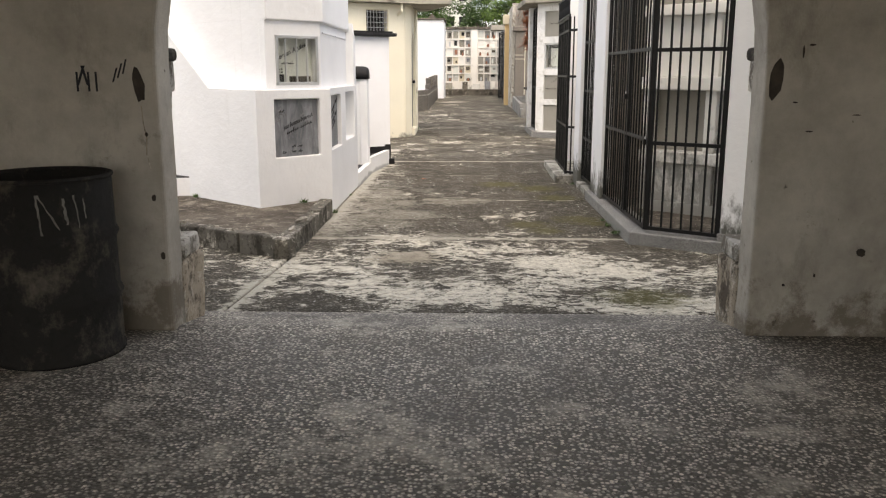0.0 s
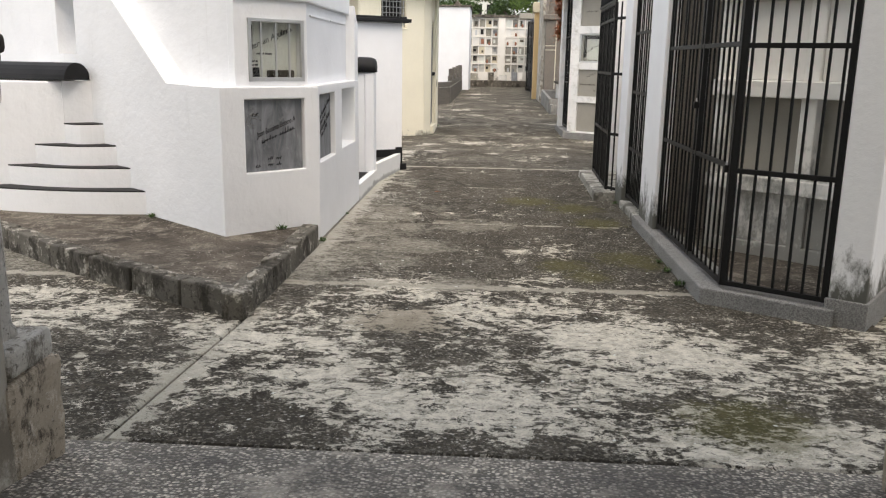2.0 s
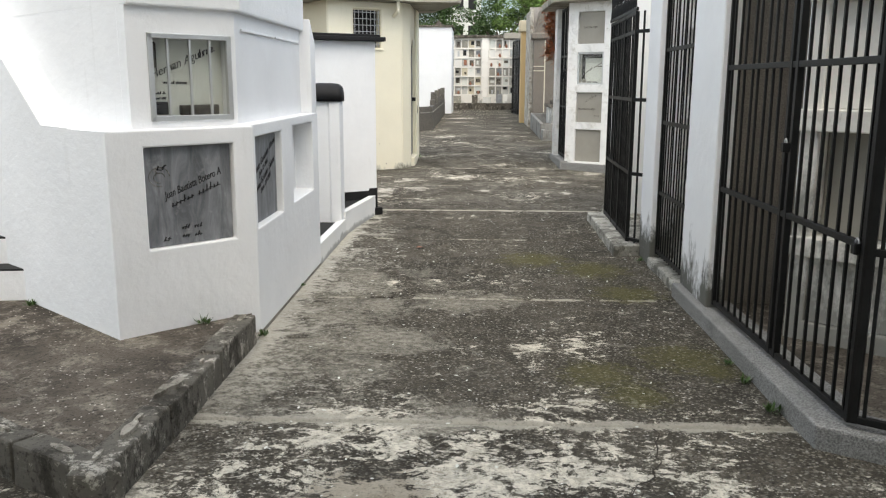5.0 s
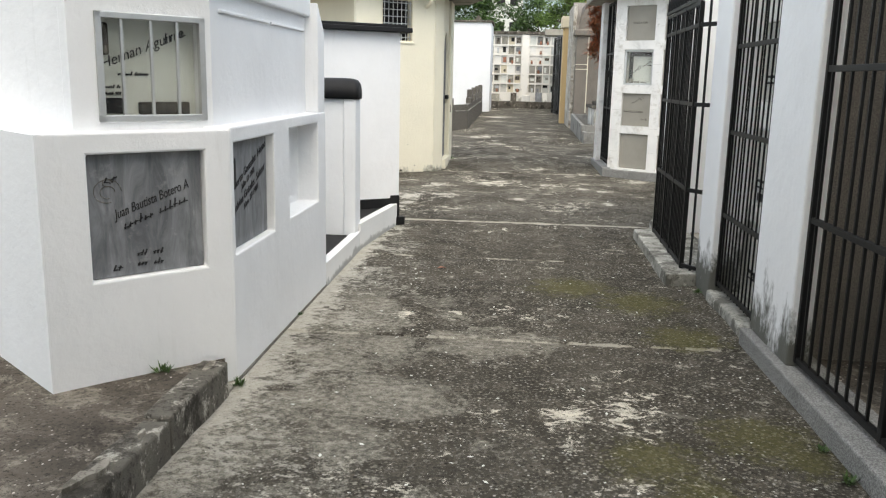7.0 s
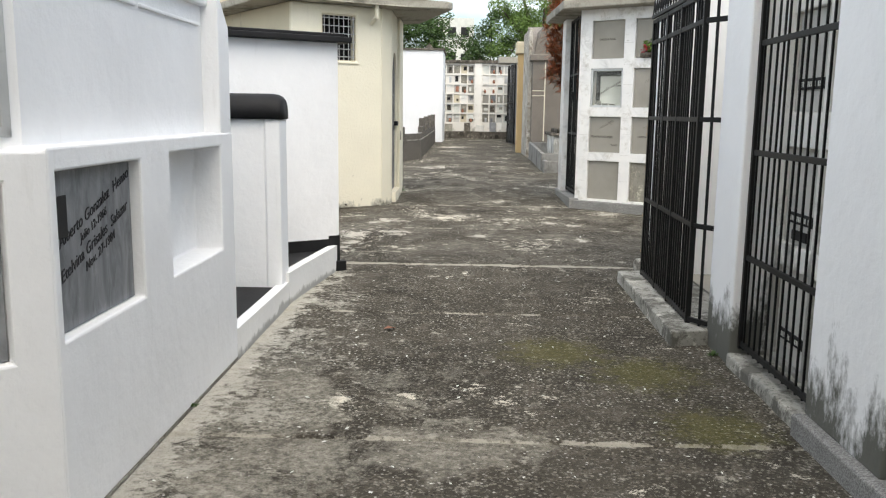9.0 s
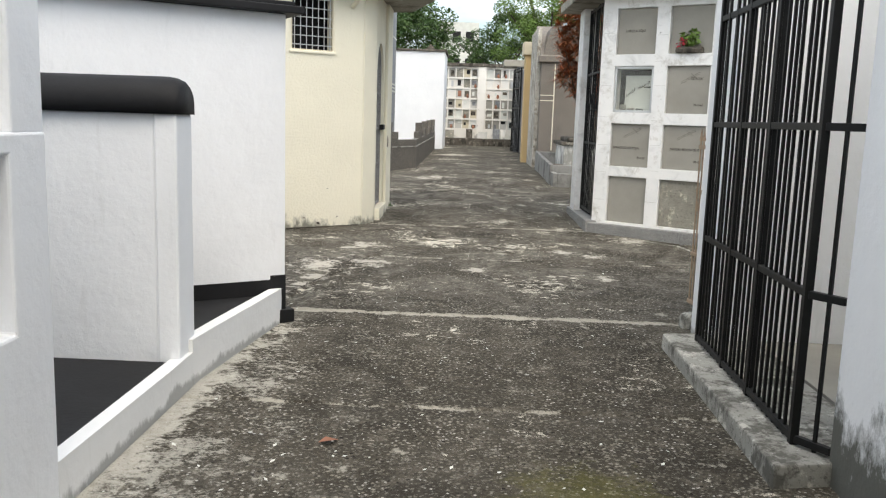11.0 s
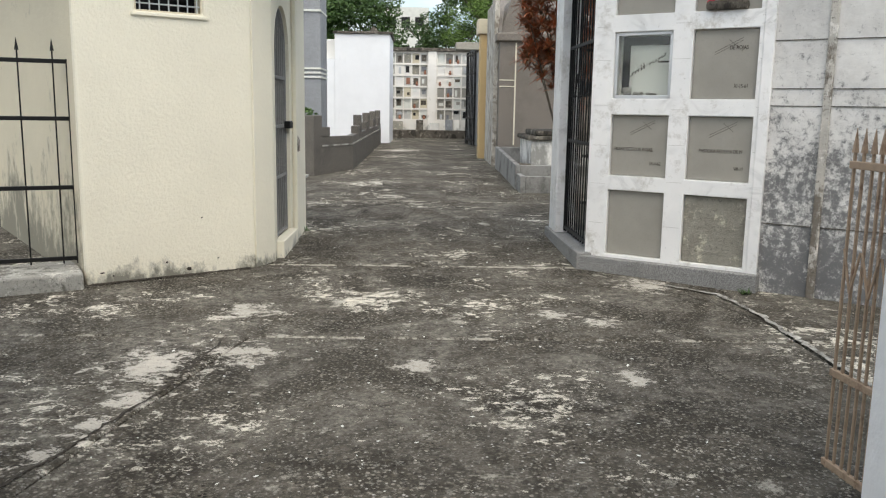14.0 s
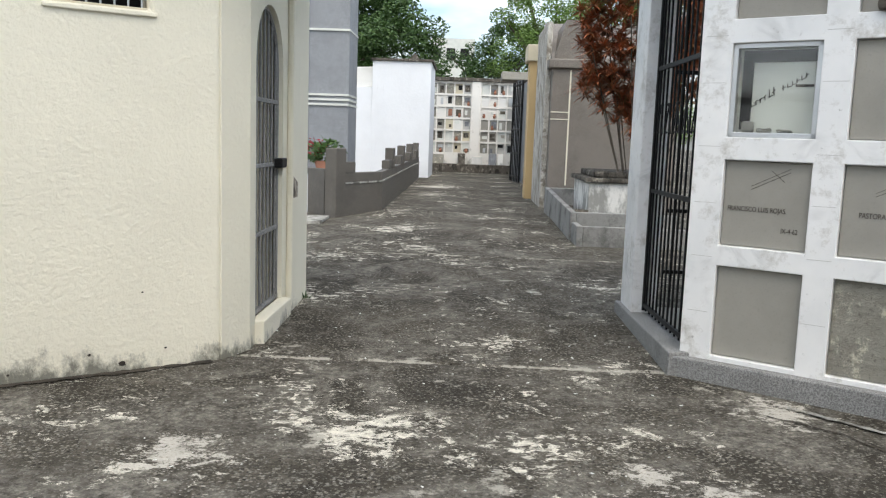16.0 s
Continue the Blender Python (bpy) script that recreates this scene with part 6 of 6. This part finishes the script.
# ---- paving slabs ----
YS = (4.75, 7.55, 9.85, 12.27, 14.25, 16.48, 18.67, 22.85, 27.0, 31.5, 36.0, 45.6)
for j, (y0, y1) in enumerate(zip(YS, YS[1:])):
    cuts = (-7.0, -1.47, 2.45) if y1 < 14.3 else (-7.0, -1.25, 2.45, 7.5) if y0 < 16 else (-7.0, 2.45, 7.5) if y0 < 18 else (-7.0, 7.5)
    for x0, x1 in zip(cuts, cuts[1:]):
        bm = bmesh.new()
        e = 0.012
        skew = 0.22 if 14 < y0 < 16 else 0.0
        nx, ny = max(2, int((x1 - x0) / 0.3)), max(2, int((y1 - y0) / 0.3))
        xs = [x0 + 0.006, x0 + 0.006 + e] + [x0 + (x1 - x0) * k / nx for k in range(1, nx)] + [x1 - 0.006 - e, x1 - 0.006]
        ys = [y0 + 0.007, y0 + 0.007 + e] + [y0 + (y1 - y0) * k / ny for k in range(1, ny)] + [y1 - 0.007 - e, y1 - 0.007]

        def top(x, y):
            rim = x in (xs[0], xs[-1]) or y in (ys[0], ys[-1])
            return gz(y) + 0.004 * noise.noise((x * 1.3, y * 1.3, 3)) - (0.010 if rim else 0.0)

        sheet(bm, xs, ys, top)
        edge = [v for v in bm.edges if v.is_boundary]
        low = bmesh.ops.extrude_edge_only(bm, edges=edge)
        for v in low["geom"]:
            if isinstance(v, bmesh.types.BMVert):
                v.co.z -= 0.03
        for v in bm.verts:
            w = 0.010 * noise.noise((v.co.x * 4, v.co.y * 4, 9))
            v.co.x += w if v.co.x in (xs[0], xs[-1]) else 0
            v.co.y += w if v.co.y in (ys[0], ys[-1]) else 0
        if skew:
            for v in bm.verts:
                far = abs(v.co.x + 1.25) / (5.7 if v.co.x < -1.25 else 3.7)
                v.co.x += skew * (v.co.y - 15.4) * max(0.0, 1 - far)
        part("slab", bm, "path", ground, smooth=False)

# cracks in the paving
def crack(pts, w=0.012, material="soil", lift=0.0065, about="dark crack in the cement"):
    bm = bmesh.new()
    rows = []
    for (x0, y0), (x1, y1) in zip(pts, pts[1:]):
        k = max(2, int(math.hypot(x1 - x0, y1 - y0) / 0.05))
        for i in range(k):
            f = i / k
            x, y = x0 + (x1 - x0) * f + random.uniform(-0.018, 0.018), y0 + (y1 - y0) * f + random.uniform(-0.012, 0.012)
            s = w * random.uniform(0.3, 1.0) / 2
            z = gz(y) + lift
            d = Vector((y0 - y1, x1 - x0, 0)).normalized() * s
            rows.append((bm.verts.new((x - d.x, y - d.y, z)), bm.verts.new((x + d.x, y + d.y, z))))
    for a, b in zip(rows, rows[1:]):
        bm.faces.new((a[0], a[1], b[1], b[0]))
    part("crack" if material == "soil" else "broken_edge", bm, material, ground, about)


crack([(0.78, 7.5), (0.72, 7.1), (0.45, 6.7), (0.10, 6.45), (-0.45, 6.35)])
crack([(2.5, 16.1), (2.42, 17.0), (2.1, 17.7), (1.75, 17.95)], 0.02)
crack([(-1.62, 14.3), (-1.49, 14.63), (-1.35, 15.13), (-1.24, 15.62), (-1.13, 16.53)], 0.022)
crack([(2.49, 15.5), (2.47, 15.94), (2.45, 17.09), (2.36, 17.7), (1.9, 18.1)], 0.055, "sill", 0.012, "pale broken cement edge")
crack([(-2.52, 17.78), (-1.9, 18.18), (-1.36, 18.54)], 0.075, "soil", 0.0075)
crack([(-0.05, 3.2), (0.02, 3.7), (0.0, 4.2)], 0.004)
